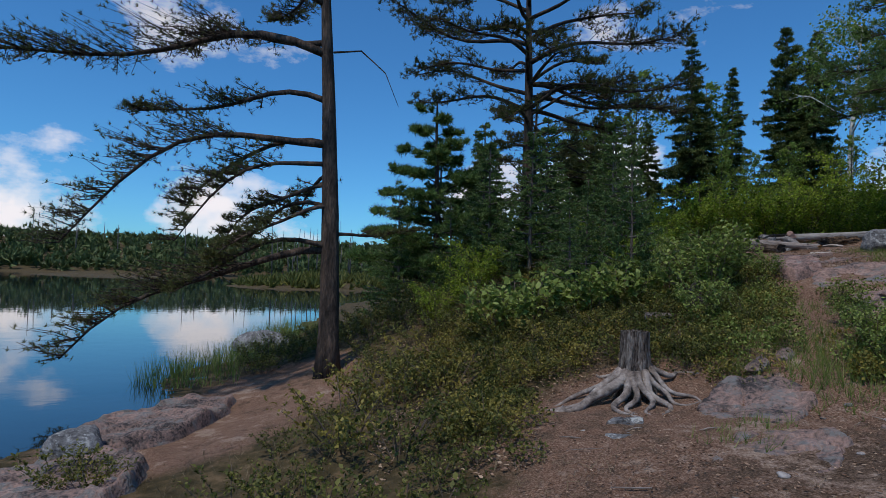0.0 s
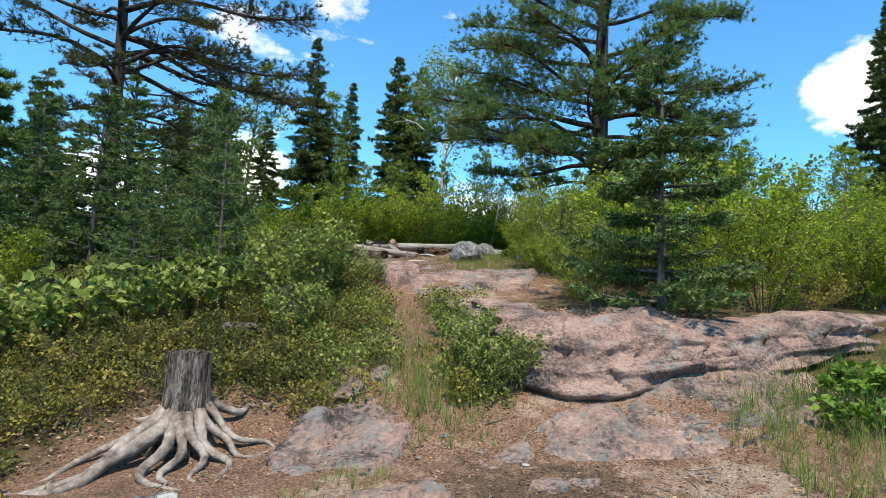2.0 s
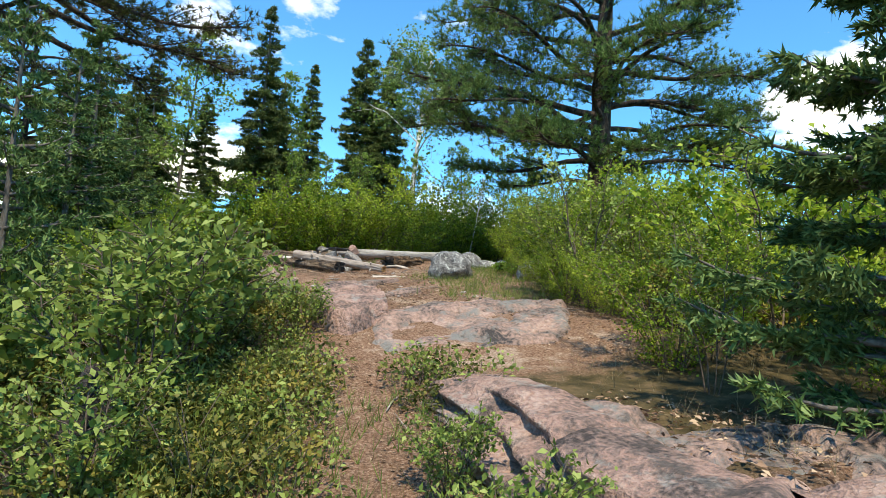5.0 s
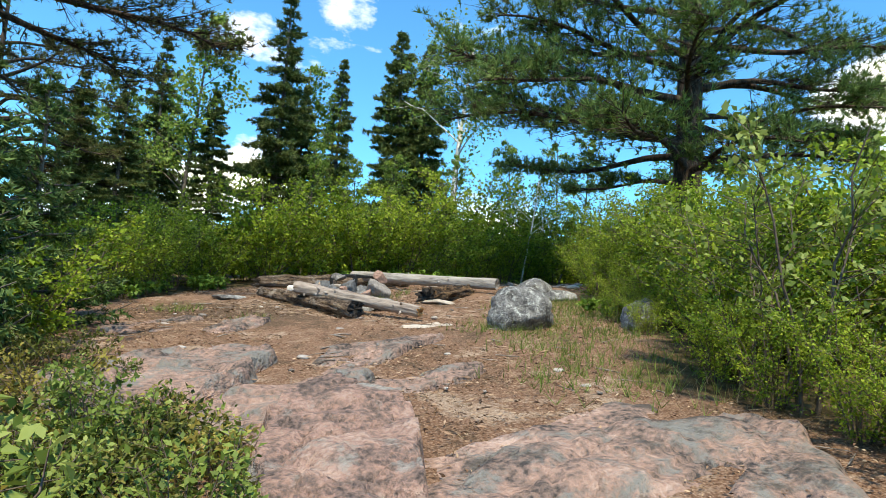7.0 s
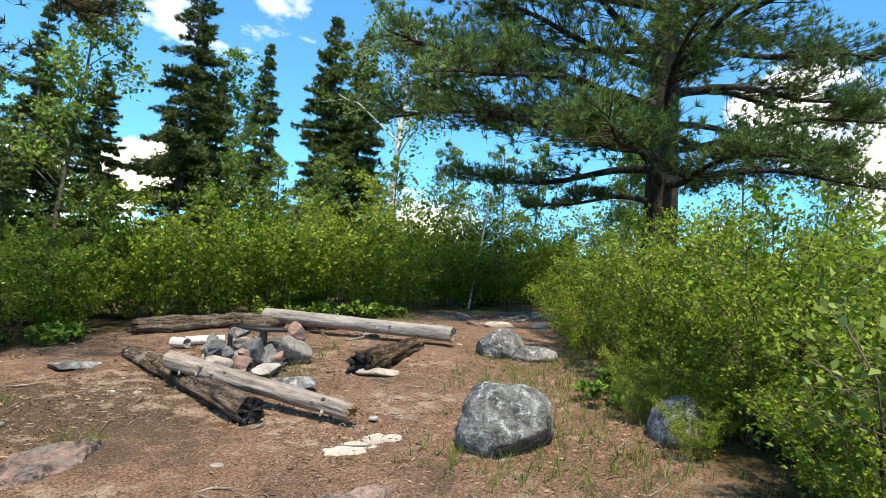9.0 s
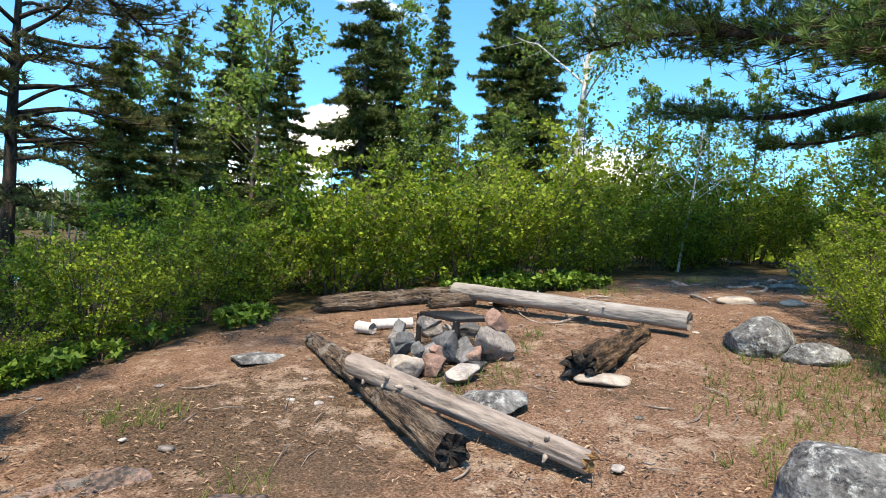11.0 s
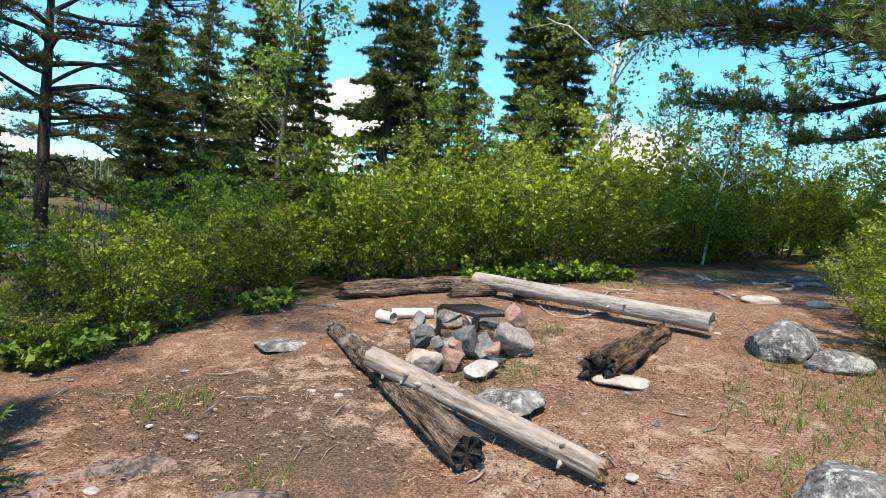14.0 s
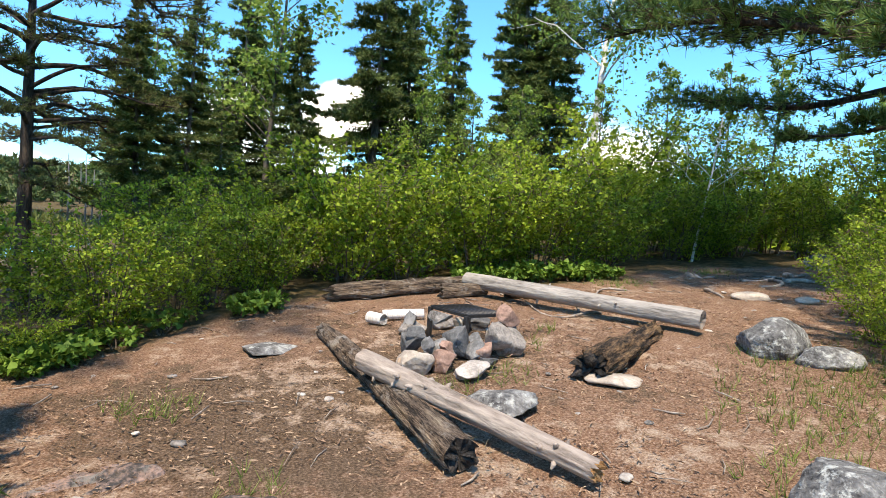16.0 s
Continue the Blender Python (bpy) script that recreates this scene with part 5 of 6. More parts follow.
stand(pine("white_pine", "large old white pine with broad layered boughs", 23, 13.0, 0.40,
           [(2.6, 150, 2.8, -0.05, 0.05), (2.9, 235, 4.2, 0.05, 0.12), (3.5, 165, 6.0, 0.02, 0.02), (4.0, 180, 5.8, 0.06, 0.05), (4.9, 155, 6.4, 0.08, 0.04), (5.8, 185, 5.4, 0.15, 0.08), (3.1, 200, 5.2, 0.0, 0.03), (6.6, 255, 4.6, 0.2, 0.1), (5.2, 235, 4.8, 0.12, 0.08), (7.0, 170, 5.0, 0.22, 0.1), (3.2, 120, 4.6, 0.0, 0.02), (3.4, 190, 3.8, 0.1, 0.1), (3.6, 20, 4.0, 0.1, 0.1), (3.8, 280, 4.2, 0.12, 0.1), (4.2, 145, 5.4, 0.12, 0.06), (4.4, 215, 4.6, 0.15, 0.1), (4.7, 90, 4.8, 0.12, 0.08), (5.0, 320, 4.6, 0.15, 0.1), (5.3, 165, 5.2, 0.2, 0.1),
            (5.6, 250, 4.8, 0.2, 0.1), (5.9, 115, 5.2, 0.2, 0.08), (6.2, 30, 4.2, 0.2, 0.1), (6.5, 200, 5.0, 0.22, 0.1), (6.8, 140, 5.0, 0.25, 0.1), (7.2, 285, 4.4, 0.25, 0.1), (7.5, 225, 4.6, 0.25, 0.1), (7.9, 100, 4.4, 0.28, 0.1), (8.2, 165, 4.4, 0.3, 0.1), (8.6, 330, 3.8, 0.3, 0.1), (9.0, 245, 4.0, 0.3, 0.1), (9.3, 130, 3.8, 0.3, 0.1),
            (9.7, 195, 3.5, 0.35, 0.1), (10.1, 60, 3.2, 0.35, 0.1), (10.5, 270, 3.0, 0.35, 0.1), (10.9, 150, 2.8, 0.4, 0.1), (11.3, 220, 2.4, 0.4, 0.1), (11.7, 100, 2.2, 0.4, 0.1), (12.2, 300, 1.8, 0.5, 0.1), (12.5, 180, 1.5, 0.5, 0.1),
            (3.4, 318, 4.6, 0.02, 0.05), (4.1, 342, 5.0, 0.05, 0.06), (6.0, 322, 5.0, 0.12, 0.08), (6.6, 338, 4.6, 0.15, 0.1), (5.2, 332, 5.2, 0.04, 0.05), (4.4, 326, 4.0, -0.05, 0.05)],
           "needle_pine", "bark_dark", 0.17, 18, sub=9, tufts=7, width=0.021, clump=0.38, limb_r=0.07, tip_only=0.27, open_=0.7), 18.5, 14.35)
stand(pine("white_pine", "young bushy white pine beside the lake", 24, 5.6, 0.12,
           [(0.3 + 0.15 * k, (k * 137) % 360, 2.5 - 0.06 * k, 0.25, 0.1) for k in range(34)],
           "needle_pine", "bark_dark", 0.18, 18, sub=11, tufts=7, width=0.028, clump=0.42, limb_r=0.03, tip_only=0.12), 0.5, 15.0)
stand(pine("white_pine", "feathery young pine at the wood's edge", 25, 6.4, 0.10, [(1.2 + 0.22 * k, (k * 143) % 360, 1.9 - 0.065 * k, 0.45, 0.1) for k in range(23)],
           "needle_pine", "bark_dark", 0.18, 14, sub=8, tufts=5, width=0.026, clump=0.38, limb_r=0.03), 5.9, 30.0)

tall_spruce = stand(conifer("spruce", "tall dark spruce with a narrow pointed crown", 31, 9.9, 1.95, 56, 1, 20, 0.12, "needle_spruce", "bark_grey", 0.32, 0.10, 0.14, 0.022, "spruces behind the camp", gaps=0.1), 11.7, 25.2)
mid_spruce = conifer("spruce", "dark spruce with a narrow pointed crown", 32, 10, 1.6, 58, 1, 20, 0.12, "needle_spruce", "bark_grey", 0.35, 0.12, 0.13, 0.022, "spruces behind the camp", gaps=0.1)
stand(mid_spruce, 16.3, 30.8, 1.03, 40)
thick_spruce = conifer("spruce", "tall dense spruce with a ragged crown", 33, 10, 1.8, 58, 1, 19, 0.13, "needle_spruce", "bark_grey", 0.3, 0.14, 0.15, 0.024, "spruces behind the camp", taper=0.75, gaps=0.1)
stand(thick_spruce, 20.3, 32.0, 1.33, 10, sink=0.2)


def again(ob, x, y, size=1.0, turn=0.0, tall=1.0, label="", sink=0.0, tilt=0.0):
    c = copy_thing(ob, Matrix.Identity(4))
    c.matrix_basis = put(ob, x, y, size, turn, tall, sink, tilt)
    if label:
        tagged(c, label)
    return c


again(thick_spruce, 20.95, 31.1, 1.25, 140)
again(mid_spruce, 13.2, 26.4, 0.72, 200)
again(mid_spruce, 31.0, 9.9, 1.2, 70, label="dark spruce standing above the far shrubs")
again(thick_spruce, 31.6, 8.6, 1.03, 250, label="dark spruce standing above the far shrubs")
for x, y, s, r in ((6.2, 22.6, 0.47, 0), (7.1, 23.6, 0.48, 90), (8.4, 27.5, 0.7, 30), (2.2, 21.0, 0.5, 300), (9.5, 24.0, 0.5, 60), (3.0, 23.6, 0.5, 130)):
    again(tall_spruce if r % 60 else thick_spruce, x, y, s * (1.15 if r % 60 else 1.1), r, label="dark spruce crowded at the wood's edge")
fir = conifer("balsam_fir", "young green balsam fir above low shrubs", 34, 3.0, 0.95, 24, 1, 20, 0.055, "needle_fir", "bark_grey", 0.10, 0.02, 0.04, 0.014, "young firs", gaps=0.1, lift=0.16)
stand(fir, 4.35, 10.9, 0.98)
for x, y, s, r in ((4.6, 11.9, 1.2, 120), (2.7, 7.6, 0.5, 50), (3.0, 9.1, 0.62, 80), (3.6, 8.8, 0.5, 10), (1.9, 8.9, 0.33, 200), (2.5, 10.6, 1.05, 260), (1.8, 12.0, 1.1, 30), (3.2, 12.5, 1.25, 320), (7.9, 24.8, 1.2, 60), (0.9, 12.6, 0.8, 70), (5.3, 12.9, 0.9, 150), (-0.4, 14.0, 1.15, 45), (1.7, 14.4, 1.5, 190), (0.6, 16.2, 1.6, 280)):
    again(fir, x, y, s, r)
again(fir, 3.62, 7.5, 0.62, 95, 1.5)
again(fir, 3.05, 8.1, 0.55, 215, 1.25)
ledge_spruce = conifer("young_spruce", "young spruce on the ledge with a bare mid trunk", 35, 2.6, 0.85, 22, 1, 34, 0.05, "needle_fir", "bark_grey", 0.14, 0.03, 0.045, 0.013, gaps=0.18, taper=0.62, lift=0.12)
ledge_spruce.matrix_world = pose(7.05, 3.5, gz(7.05, 3.5) + 0.02, 0, 0, 20) @ Matrix.Scale(1.08, 4)

stand(broadleaf("birch", "slender pale birch with an airy crown", 41, 10.6, 0.17, 3.0, 24, 34, 0.12, "aspen", "bark_birch", 0.5, 0.06), 19.4, 25.5)
aspen = stand(broadleaf("aspen", "slim young aspen with thin fresh leaves", 42, 7.8, 0.07, 1.4, 26, 18, 0.115, "aspen", "bark_grey", 0.3), 9.0, 24.2)
for x, y, s, r in ((13.8, 27.8, 1.08, 40), (10.2, 32.5, 0.95, 100), (9.6, 34.5, 1.0, 170), (7.4, 28.5, 0.8, 220), (16.5, 25.5, 0.62, 10), (18.2, 23.5, 0.6, 75), (21.5, 24.5, 0.75, 140), (24.5, 25.0, 0.8, 190), (22.5, 21.5, 0.7, 260), (26, 20, 0.8, 300), (28, 16.5, 0.85, 20),
                   (25, 12.5, 0.62, 80), (27, 9.5, 0.6, 130), (23, 8.2, 0.5, 200), (24, 5.0, 0.55, 250), (20, 5.5, 0.42, 310), (26.5, 13.5, 0.7, 350), (22.5, 17.5, 0.65, 45), (30, 22, 0.9, 110), (14.5, 24.5, 0.55, 160), (6.2, 26.5, 0.7, 15), (12.4, 23.6, 0.55, 300), (21, 1.5, 0.5, 120), (18, -1.5, 0.5, 220)):
    again(aspen, x, y, s, r)
small_birch = stand(broadleaf("birch", "thin white birch stems among shrubs", 43, 3.4, 0.022, 0.8, 14, 12, 0.06, "leaf", "bark_birch", 0.45, 0.12), 17.6, 19.2)

again(bpy.data.objects["jack_pine.001"], 4.4, 22.3, 0.72, 70, label="slim open jack pine at the wood's edge")

# ---- shrubs ----
hedge = [shrub("shrub", "leafy bright green shrub at the clearing's edge", 50 + i, 1.75 + 0.15 * i, 1.0, 12, 18, 16, 0.058, 0.043, "leaf", "shrubs round the camp", 0.04) for i in range(3)]
trailside = [shrub("shrub", "dense fine-leaved green shrub beside the trail", 56 + i, 1.75 + 0.2 * i, 0.95, 14, 20, 22, 0.042, 0.029, "leaf", "shrubs beside the trail", 0.03) for i in range(2)]
heath = [shrub("low_shrub", "low heathy shrub with small olive leaves", 60 + i, 0.48 + 0.07 * i, 0.45, 10, 8, 8, 0.038, 0.024, f, "low shrubs on the slope", 0.25) for i, f in enumerate(("leaf_low", "leaf_low", "leaf_red"))]
sapling = shrub("sapling", "thin leafy sapling with pale young leaves", 70, 2.3, 0.5, 4, 14, 11, 0.055, 0.035, "leaf_pale", "saplings", 0.25)
herb = shrub("broadleaf_herb", "knee-high green plants with broad leaves", 71, 0.34, 0.28, 10, 4, 6, 0.085, 0.06, "herb", "green herbs", 0.5)
lush = shrub("leafy_plant", "tall leafy plants close beside the trail", 72, 1.1, 0.5, 13, 12, 9, 0.065, 0.036, "leaf_pale", "plants beside the trail", 0.3)
maple = shrub("maple_sapling", "knee-high maple saplings with broad pale green leaves", 73, 0.9, 0.45, 8, 10, 7, 0.08, 0.055, "leaf_pale", "maple saplings", 0.3)
used = set()
place_rng = random.Random(7)


def plant(ob, x, y, size=1.0, tall=1.0):
    turn = place_rng.uniform(0, 360)
    if ob not in used:
        used.add(ob)
        return stand(ob, x, y, size, turn, tall)
    return again(ob, x, y, size, turn, tall)


def row(kinds, points, step, jitter, lo, hi):
    """Shrubs along a broken line, with some scatter."""
    for (ax, ay), (bx, by) in zip(points, points[1:]):
        n = max(1, int(math.hypot(bx - ax, by - ay) / step))
        for k in range(n):
            t = (k + place_rng.random()) / n
            plant(kinds[place_rng.randrange(len(kinds))], ax + (bx - ax) * t + place_rng.uniform(-jitter, jitter), ay + (by - ay) * t + place_rng.uniform(-jitter, jitter), place_rng.uniform(lo, hi))


row(hedge, [(4.7, 14.3), (5.9, 15.4)], 0.5, 0.15, 0.38, 0.52)
row(hedge, [(5.9, 15.4), (6.9, 16.4), (8.6, 17.6)], 0.5, 0.2, 0.6, 0.88)
row(hedge, [(8.6, 17.6), (10.6, 17.7), (12.6, 17.9), (13.8, 18.2)], 0.55, 0.2, 0.8, 1.3)
row(hedge, [(4.2, 15.4), (5.4, 16.6)], 0.7, 0.2, 0.4, 0.55)
row(hedge, [(5.6, 16.9), (7.4, 18.2)], 0.7, 0.25, 0.7, 0.95)
row(hedge, [(7.8, 18.3), (9.0, 19.0), (13.5, 19.4)], 0.8, 0.3, 0.95, 1.4)
row(hedge, [(13.8, 18.4), (15.6, 19.4), (18.5, 19.8), (21.0, 18.6), (22.5, 17.0)], 0.7, 0.3, 0.8, 1.15)
row(hedge, [(15.0, 21.5), (20.0, 22.0), (24.0, 18.5)], 0.9, 0.4, 1.5, 2.1)
row(trailside, [(9.7, 7.9), (10.6, 8.6), (11.5, 9.4)], 0.42, 0.1, 0.5, 0.72)
row(trailside, [(10.4, 7.3), (11.6, 8.8), (12.6, 10.4), (13.6, 11.8)], 0.6, 0.2, 0.85, 1.1)
row(hedge, [(11.8, 6.6), (13.6, 9.0), (15.0, 11.6), (16.4, 13.0)], 0.85, 0.3, 0.95, 1.25)
row(trailside, [(7.6, 5.0), (9.0, 5.6), (10.0, 6.4)], 0.65, 0.2, 0.5, 0.8)
row(trailside, [(8.2, 3.6), (10.0, 3.4), (12.5, 3.0)], 0.75, 0.3, 0.6, 0.9)
row(hedge, [(9.0, 4.6), (12.0, 5.0), (16.0, 5.0), (19, 4)], 0.9, 0.5, 0.85, 1.2)
row(hedge, [(13.0, 2.4), (17.0, 1.0), (20.0, -2.0)], 1.1, 0.4, 0.85, 1.1)
row(hedge, [(5.6, 11.6), (4.6, 12.8), (4.4, 14.4)], 0.8, 0.2, 0.5, 0.7)
row(hedge, [(3.2, 8.4), (4.2, 9.1), (4.9, 10.4)], 0.6, 0.2, 0.38, 0.6)
row([maple], [(1.2, 7.6), (2.3, 6.9), (3.3, 6.9), (4.0, 7.6)], 0.36, 0.28, 0.7, 1.25)
row(hedge, [(0.4, 9.0), (1.6, 10.6), (2.6, 13.4)], 0.9, 0.3, 0.4, 0.7)
for x, y, s in ((9.35, 7.35, 1.05), (9.7, 7.9, 0.95), (8.9, 6.3, 0.6), (11.0, 8.2, 0.85), (7.2, 4.6, 0.55), (8.1, 5.1, 0.7), (4.1, 7.0, 0.5), (11.2, 9.1, 0.6)):
    plant(sapling, x, y, s)
for x, y, s in ((4.55, 6.75, 1.1), (4.9, 7.2, 0.9), (4.2, 6.2, 1.0), (4.7, 8.0, 0.8), (5.3, 7.9, 0.5), (3.9, 5.5, 0.6), (5.05, 4.1, 0.5), (4.85, 3.75, 0.55), (4.95, 3.45, 0.5), (5.2, 4.7, 0.4), (5.6, 8.4, 0.45), (5.75, 7.45, 0.45)):
    plant(lush, x, y, s)
for _ in range(26):
    plant(herb, place_rng.uniform(11.0, 13.6), place_rng.uniform(16.9, 17.5), place_rng.uniform(0.7, 1.2))
for _ in range(16):
    t = place_rng.random()
    plant(herb, 5.2 + 3.2 * t + place_rng.uniform(-0.2, 0.2), 14.3 + 2.4 * t + place_rng.uniform(-0.2, 0.2), place_rng.uniform(0.5, 0.9))
for _ in range(5):
    plant(herb, place_rng.uniform(6.6, 7.6), place_rng.uniform(1.1, 1.9), place_rng.uniform(0.6, 1.0))
for x, y, s in ((8.95, 6.9, 0.42), (9.25, 7.5, 0.45), (8.7, 6.5, 0.36), (9.6, 8.1, 0.4), (9.1, 6.1, 0.45), (12.95, 12.1, 0.6), (13.5, 12.7, 0.7), (12.6, 11.3, 0.55), (12.2, 10.6, 0.6), (14.2, 13.0, 0.8)):
    plant(trailside[0], x, y, s)
for x, y, s in ((11.35, 10.1, 0.3), (11.3, 9.65, 0.32), (11.1, 10.3, 0.22), (10.75, 9.6, 0.25), (11.6, 10.5, 0.4)):
    plant(trailside[1], x, y, s)
for _ in range(3):
    plant(herb, place_rng.uniform(11.2, 13.2), place_rng.uniform(10.6, 12.3), place_rng.uniform(0.6, 1.1))
# low heath over the open slope: tall by the shore, ankle-high beside the trail
def heath_ok(x, y, gap, reach):
    if float(trail_gap(x, y)) < gap or np.hypot(PATH_XY[:, 0] - x, PATH_XY[:, 1] - y).min() < reach or math.hypot(x - 2.4, y - 3.9) < 0.95:
        return False
    return not (x > 4.9 and 2.2 < y < 5.6) and not (x > 2.4 and y < 2.9) and gz(x, y) > WATER_Z + 0.06


count = 0
while count < 240:
    x, y = place_rng.uniform(-3.4, 6.5), place_rng.uniform(-0.5, 14.0)
    if not heath_ok(x, y, 0.25, 0.5) or (x < -0.8 and y < 8.5 and place_rng.random() < 0.6):
        continue
    plant(heath[place_rng.choice((0, 0, 1, 1, 2))], x, y, place_rng.uniform(0.55, 1.3) * (1.0 if x < 1.6 else 0.65))
    count += 1


def heath_mat(name, label, n, box, seed, foliage):
    """Ankle-high heath too fine to count: clumps of small leaves on thin stems."""
    rng = np.random.default_rng(seed)
    so, wood = Soup(), Soup()
    while n:
        x, y = rng.uniform(box[0], box[2]), rng.uniform(box[1], box[3])
        if not heath_ok(x, y, 0.0, 0.24):
            continue
        n -= 1
        r, h, k = rng.uniform(0.12, 0.32), rng.uniform(0.12, 0.34), int(rng.integers(90, 200))
        a, q, f = rng.uniform(0, 6.28, k), np.sqrt(rng.random(k)), rng.random(k) ** 0.6
        p = np.stack([x + r * q * np.cos(a), y + r * q * np.sin(a), f * h * (1 - 0.5 * q)], 1)
        p[:, 2] += ground_z(p[:, 0], p[:, 1])
        d = rng.normal(size=(k, 3)) * 0.7 + np.stack([np.cos(a) * 0.5, np.sin(a) * 0.5, np.full(k, 0.5)], 1)
        so.leaves(p, d, 0.034, 0.022, rng)
        for j in range(0, k, 22):
            wood.tube([(x, y, gz(x, y) - 0.02), p[j]], [0.004, 0.0015], 3, cap=False)
    root = thing(name, label, "heath", pose(0, 0, 0), kind="stuff")
    part("foliage", so.mesh("foliage", M[foliage]), root)
    part("branchwork", wood.mesh("branchwork", M["twig"]), root)


heath_mat("heath_mat", "olive ankle-high heath over the trailside slope", 330, (0.6, 2.6, 6.4, 9.0), 81, "leaf_low")
heath_mat("heath_mat", "reddish young heath leaves over the slope", 130, (0.6, 2.6, 6.0, 9.0), 82, "leaf_red")
heath_mat("heath_mat", "fresh green sprouts beside the trail", 110, (3.6, 3.2, 6.2, 8.8), 83, "leaf_pale")
for _ in range(30):
    x, y = place_rng.uniform(8.6, 13), place_rng.uniform(2.6, 8.2)
    if float(trail_gap(x, y)) > 0.4:
        plant(heath[2], x, y, place_rng.uniform(0.8, 1.4))


# ---- uncounted ground cover ----
def scatter(n, box, seed, test):
    rng = np.random.default_rng(seed)
    x, y = rng.uniform(box[0], box[2], n), rng.uniform(box[1], box[3], n)
    keep = test(x, y, rng)
    x, y = x[keep], y[keep]
    return np.stack([x, y, ground_z(x, y)], 1), rng


def grass(name, label, pts, rng, length, blades, foliage, open_=0.45, width=0.006):
    so = Soup()
    so.tufts(pts, np.tile(np.array([0, 0, 1.0]), (len(pts), 1)), blades, length, width, rng, open_)
    thing(name, label, "grass", pose(0, 0, 0), kind="stuff", me=so.mesh(name, M[foliage]))


def near_patch(x, y, spots):
    best = np.full(len(x), 9.0)
    for cx, cy, r in spots:
        best = np.minimum(best, np.hypot(x - cx, y - cy) / r)
    return best


SPOTS = [(4.5, 3.9, 0.7), (4.3, 4.5, 0.7), (6.9, 1.5, 0.9), (7.6, 1.3, 0.8), (9.3, 9.6, 0.6), (9.6, 10.1, 0.55), (10.25, 10.4, 0.5), (9.4, 10.6, 0.4), (10.4, 10.9, 0.6), (10.3, 9.5, 0.6), (11.0, 10.7, 0.6), (11.8, 11.2, 0.6), (9.5, 8.7, 0.6), (12.3, 11.9, 0.5), (11.4, 11.6, 0.9), (12.6, 12.0, 0.7), (8.9, 8.5, 0.8), (9.9, 9.2, 0.5), (4.4, 1.3, 0.4), (4.2, 3.2, 0.35), (3.3, 2.9, 0.25), (9.05, 13.2, 0.3), (10.15, 13.9, 0.2), (9.6, 13.2, 0.25), (10.55, 14.35, 0.16), (7.4, 12.2, 0.25), (6.9, 13.6, 0.3), (13.2, 16.4, 0.5), (11.9, 12.7, 0.3), (5.3, 5.6, 0.5), (5.6, 8.6, 0.6), (5.2, 6.6, 0.4), (15.9, 17.2, 0.5), (2.9, 2.6, 0.3), (3.9, 4.4, 0.5)]
p, r_ = scatter(46000, (0, 0, 17, 18), 5, lambda x, y, r: near_patch(x, y, SPOTS) * (0.6 + 0.8 * r.random(len(x))) < 0.8)
grass("green_grass", "fresh green grass tufts along the trail", p, r_, 0.13, 4, "grass")
p, r_ = scatter(9000, (4, 0, 10, 7), 16, lambda x, y, r: near_patch(x, y, [(6.5, 1.75, 0.7), (7.3, 1.5, 0.8), (8.2, 1.3, 0.8), (5.6, 1.2, 0.4), (4.75, 4.25, 0.5), (4.3, 3.7, 0.45), (3.9, 4.6, 0.4), (4.4, 5.4, 0.5)]) * (0.6 + 0.8 * r.random(len(x))) < 0.8)
grass("tall_grass", "tall loose green grass beside the rock ledge", p, r_, 0.26, 4, "grass", 0.3)
p, r_ = scatter(15000, (-3, -3, 10, 14), 6, lambda x, y, r: (trail_gap(x, y) > 0.0) & (trail_gap(x, y) < 2.4) & (ground_z(x, y) > -0.5) & (r.random(len(x)) < 0.55))
grass("dry_grass", "thin dry grass and stalks between low shrubs", p, r_, 0.14, 3, "dry", 0.6, 0.004)
p, r_ = scatter(2400, (-6.4, 9.5, -2.2, 22), 7, lambda x, y, r: (np.abs(ground_z(x, y) - WATER_Z) < 0.14))
grass("shore_reeds", "green reeds standing along the lake shore", p, r_, 0.55, 3, "grass", 0.22, 0.012)


def litter(name, label, pts, rng, size, foliage, slim=0.45):
    so = Soup()
    n = len(pts)
    pts = pts + np.array([0, 0, 1.0]) * (0.008 + 0.009 * rng.random((n, 1)))
    d = rng.normal(size=(n, 3)) * np.array([1, 1, 0.12])
    so.leaves(pts, d, size, size * slim, rng, 0.25)
    thing(name, label, "leaf litter", pose(0, 0, 0), kind="stuff", me=so.mesh(name, M[foliage]))


p, r_ = scatter(150000, (0, -2.5, 18, 18), 8, lambda x, y, r: (trail_gap(x, y) < 0.35) & (np.vectorize(lambda a, b: fbm(a, b, 5, 2, 0.8))(x, y) + 0.5 * r.random(len(x)) > 0.12))
litter("leaf_litter", "brown leaf litter and bark bits strewn on soil", p, r_, 0.027, "litter", 0.4)
p, r_ = scatter(26000, (0, 2.5, 7, 11), 28, lambda x, y, r: (trail_gap(x, y) > 0.2) & (r.random(len(x)) < 0.8))
litter("slope_litter", "dead brown leaves lying among low heath", p, r_, 0.042, "litter")
p, r_ = scatter(14000, (6, 8, 13, 16), 29, lambda x, y, r: (trail_gap(x, y) < 0.2) & (r.random(len(x)) < 0.7))
litter("bark_shreds", "long pale bark shreds strewn over the camp floor", p, r_, 0.06, "shred", 0.16)
p, r_ = scatter(9000, (0, -2.5, 18, 18), 9, lambda x, y, r: trail_gap(x, y) < 0.5)
grass("fallen_needles", "fallen dry needles and thin twigs on soil", p + np.array([0, 0, 0.012]), r_, 0.10, 2, "dry", 6.0, 0.003)


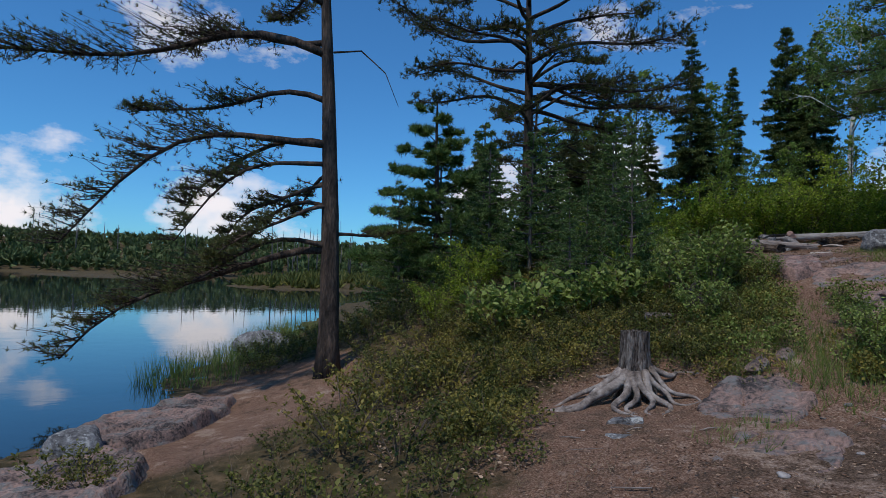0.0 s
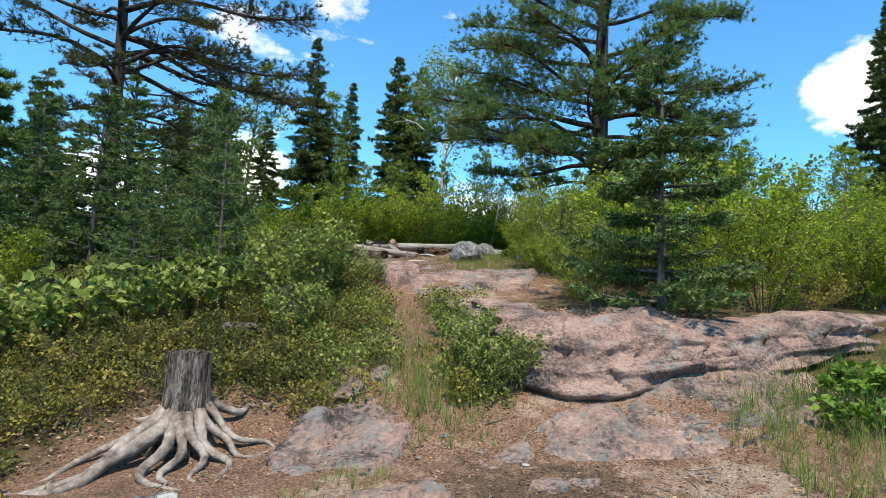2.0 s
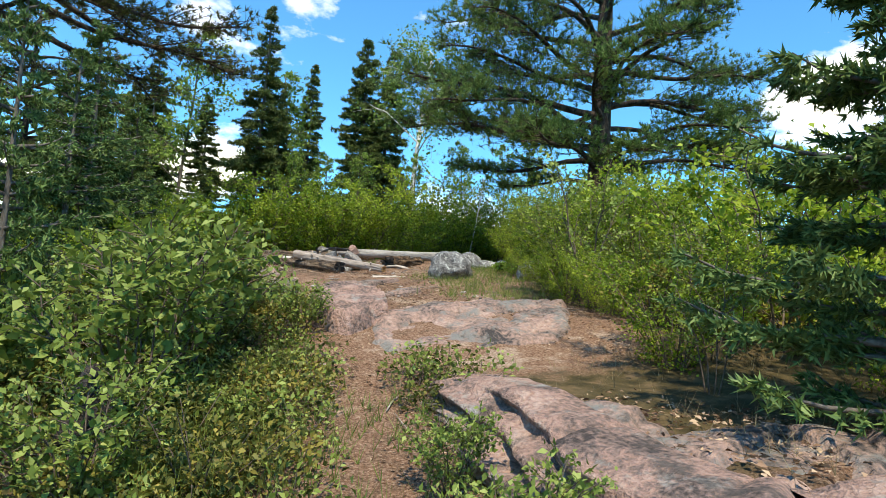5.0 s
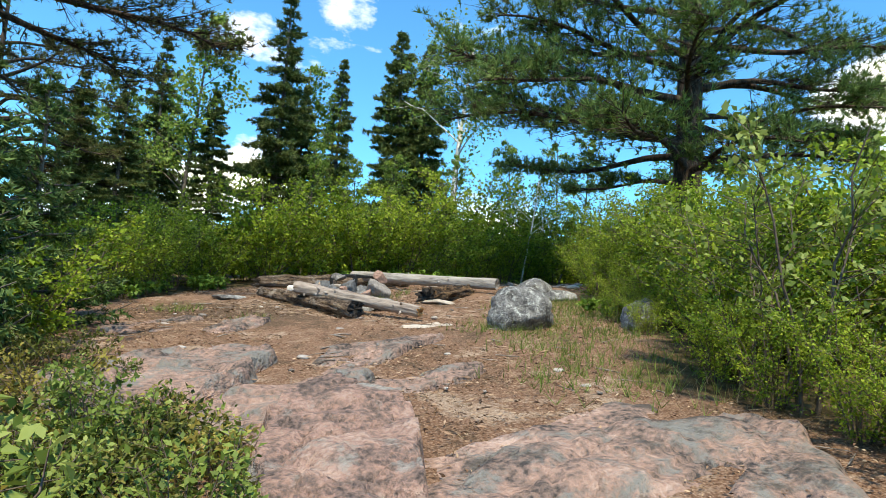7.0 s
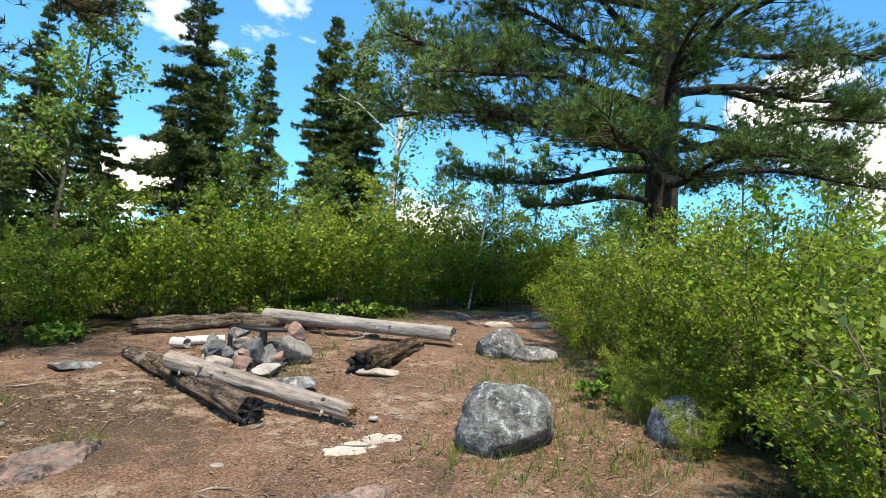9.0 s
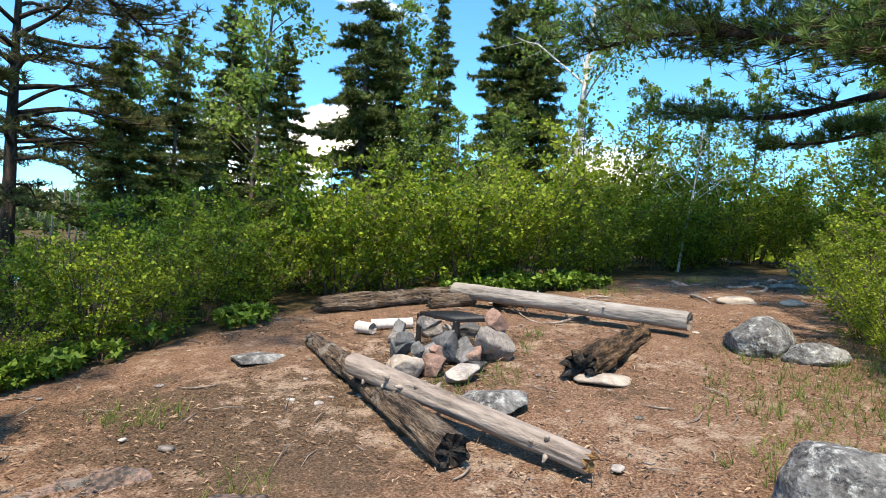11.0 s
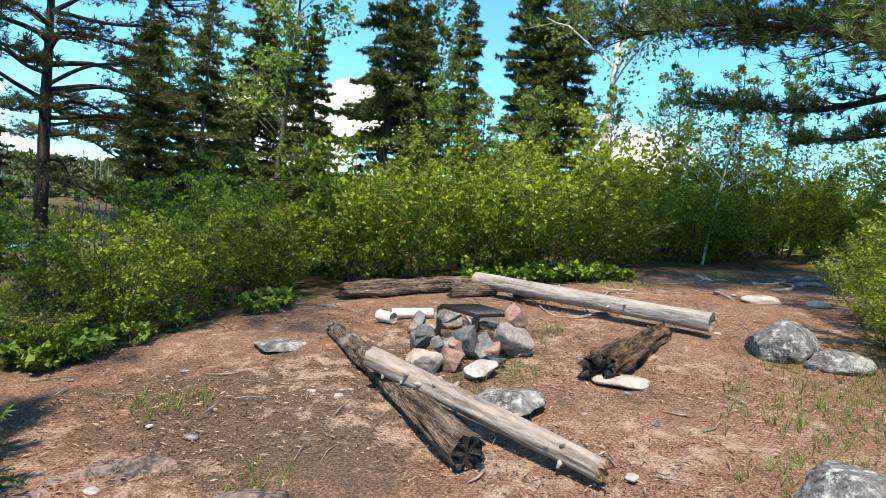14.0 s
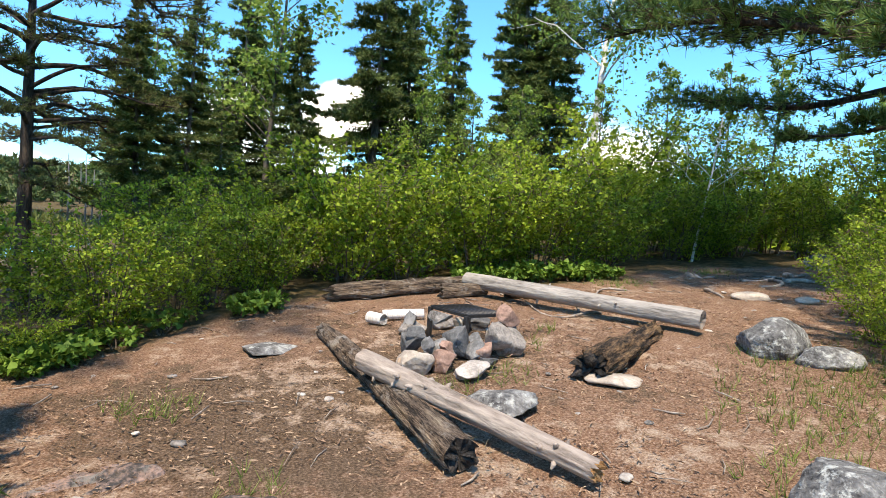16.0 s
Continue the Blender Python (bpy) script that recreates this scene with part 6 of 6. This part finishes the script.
def twigs():
    rng = np.random.default_rng(21)
    so = Soup()
    n = 0
    while n < 260:
        x, y = rng.uniform(1, 17), rng.uniform(0, 17)
        if float(trail_gap(x, y)) > 0.3:
            continue
        a, ln = rng.uniform(0, 6.28), rng.uniform(0.06, 0.3)
        p = np.array([[x + ln * s * math.cos(a), y + ln * s * math.sin(a) + 0.02 * math.sin(5 * s + n), 0] for s in (-0.5, 0, 0.5)])
        p[:, 2] = ground_z(p[:, 0], p[:, 1]) + 0.014 + rng.random() * 0.012
        so.tube(p, np.array([0.7, 1, 0.5]) * rng.uniform(0.003, 0.008), 5)
        n += 1
    thing("fallen_twigs", "thin grey twigs and bark sticks strewn on soil", "twigs", pose(0, 0, 0), kind="stuff", me=so.mesh("fallen_twigs", M["root"]))


twigs()


def pebbles():
    rng = np.random.default_rng(12)
    n = 0
    base = stone_mesh("pebble", 90, 0.036, 0.028, 0.014, M["stone"], 2)
    while n < 90:
        x, y = rng.uniform(1, 16), rng.uniform(0, 17)
        if float(trail_gap(x, y)) > 0:
            continue
        ob = thing("pebble", "small stone lying on the trodden soil", "stone", pose(x, y, gz(x, y) + 0.005, 0, 0, rng.uniform(0, 360)) @ Matrix.Scale(float(rng.uniform(0.5, 1.7)), 4), "pebbles", me=base)
        n += 1


pebbles()


# ---- far shore ----
def far_woods():
    rng = np.random.default_rng(15)
    so = Soup()
    n = 0
    while n < 3400:
        a, d = rng.uniform(-1.15, 0.5), rng.uniform(212, 360)
        x, y = d * math.sin(a), d * math.cos(a)
        z = gz(x, y)
        if z < -0.2 or (x > 10 and rng.random() < 0.4):
            continue
        h = rng.uniform(2.0, 5.0) * (1.5 if rng.random() < 0.06 else 1)
        k = 7
        base = np.tile([[x, y, z]], (k, 1)) + np.stack([rng.normal(size=k) * 0.4, rng.normal(size=k) * 0.4, np.linspace(0.1, 0.8, k) * h], 1)
        so.tufts(base, np.tile([[0, 0, 0.8]], (k, 1)), 4, 1.6 + h * 0.12, 1.1, rng, 0.8)
        n += 1
    thing("far_woods", "young mixed woods on the far lake shore", "woods", pose(0, 0, 0), kind="stuff", me=so.mesh("far_woods", M["far_leaf"]))
    so = Soup()
    n = 0
    while n < 2400:
        a, d = rng.uniform(-0.05, 3.3), rng.uniform(27, 60)
        x, y = 7 + d * math.sin(a), 9 + d * math.cos(a)
        if x < 2 and y > 0 or x < 4:
            n += 1
            continue
        h = rng.uniform(1.5, 3.4)
        k = 6
        base = np.array([[x, y, gz(x, y)]]) + np.stack([rng.normal(size=k) * 0.6, rng.normal(size=k) * 0.6, np.linspace(0.0, 0.8, k) * h], 1)
        so.tufts(base, np.tile([[0, 0, 0.6]], (k, 1)), 8, 0.8, 0.28, rng, 0.9)
        n += 1
    thing("woodland_brush", "dense green brush in the woods behind the camp", "brush", pose(0, 0, 0), kind="stuff", me=so.mesh("woodland_brush", M["leaf"]))
    so = Soup()
    for _ in range(2000):
        x, y = rng.normal(-16, 15), rng.normal(92, 16)
        z = gz(x, y)
        if z < WATER_Z + 0.15:
            continue
        so.tufts(np.array([[x, y, z]]), np.array([[0, 0, 1.0]]), 9, rng.uniform(0.6, 1.5), 0.5, rng, 0.6)
    thing("spit_brush", "low brush on a grassy spit across the bay", "brush", pose(0, 0, 0), kind="stuff", me=so.mesh("spit_brush", M["leaf_low"]))
    rngp = random.Random(3)
    for i in range(46):
        if i < 16:
            x, y = rngp.uniform(-26, 6), rngp.uniform(88, 108)
        else:
            a, d = rngp.uniform(-0.75, 0.1), rngp.uniform(230, 300)
            x, y = d * math.sin(a), d * math.cos(a)
        z, h = max(gz(x, y), WATER_Z), rngp.uniform(5.5, 9.5) if i < 16 else rngp.uniform(9, 17)
        s = Soup()
        s.tube([(0, 0, -0.3), (rngp.uniform(-0.2, 0.2), 0, h * 0.5), (rngp.uniform(-0.4, 0.4), 0, h)], [0.13, 0.09, 0.04] if i < 16 else [0.25, 0.18, 0.08], 5)
        thing("dead_snag", "bare grey standing dead tree across the lake", "dead tree", pose(x, y, z), "dead snags", me=s.mesh("dead_snag", M["snag"]))


far_woods()
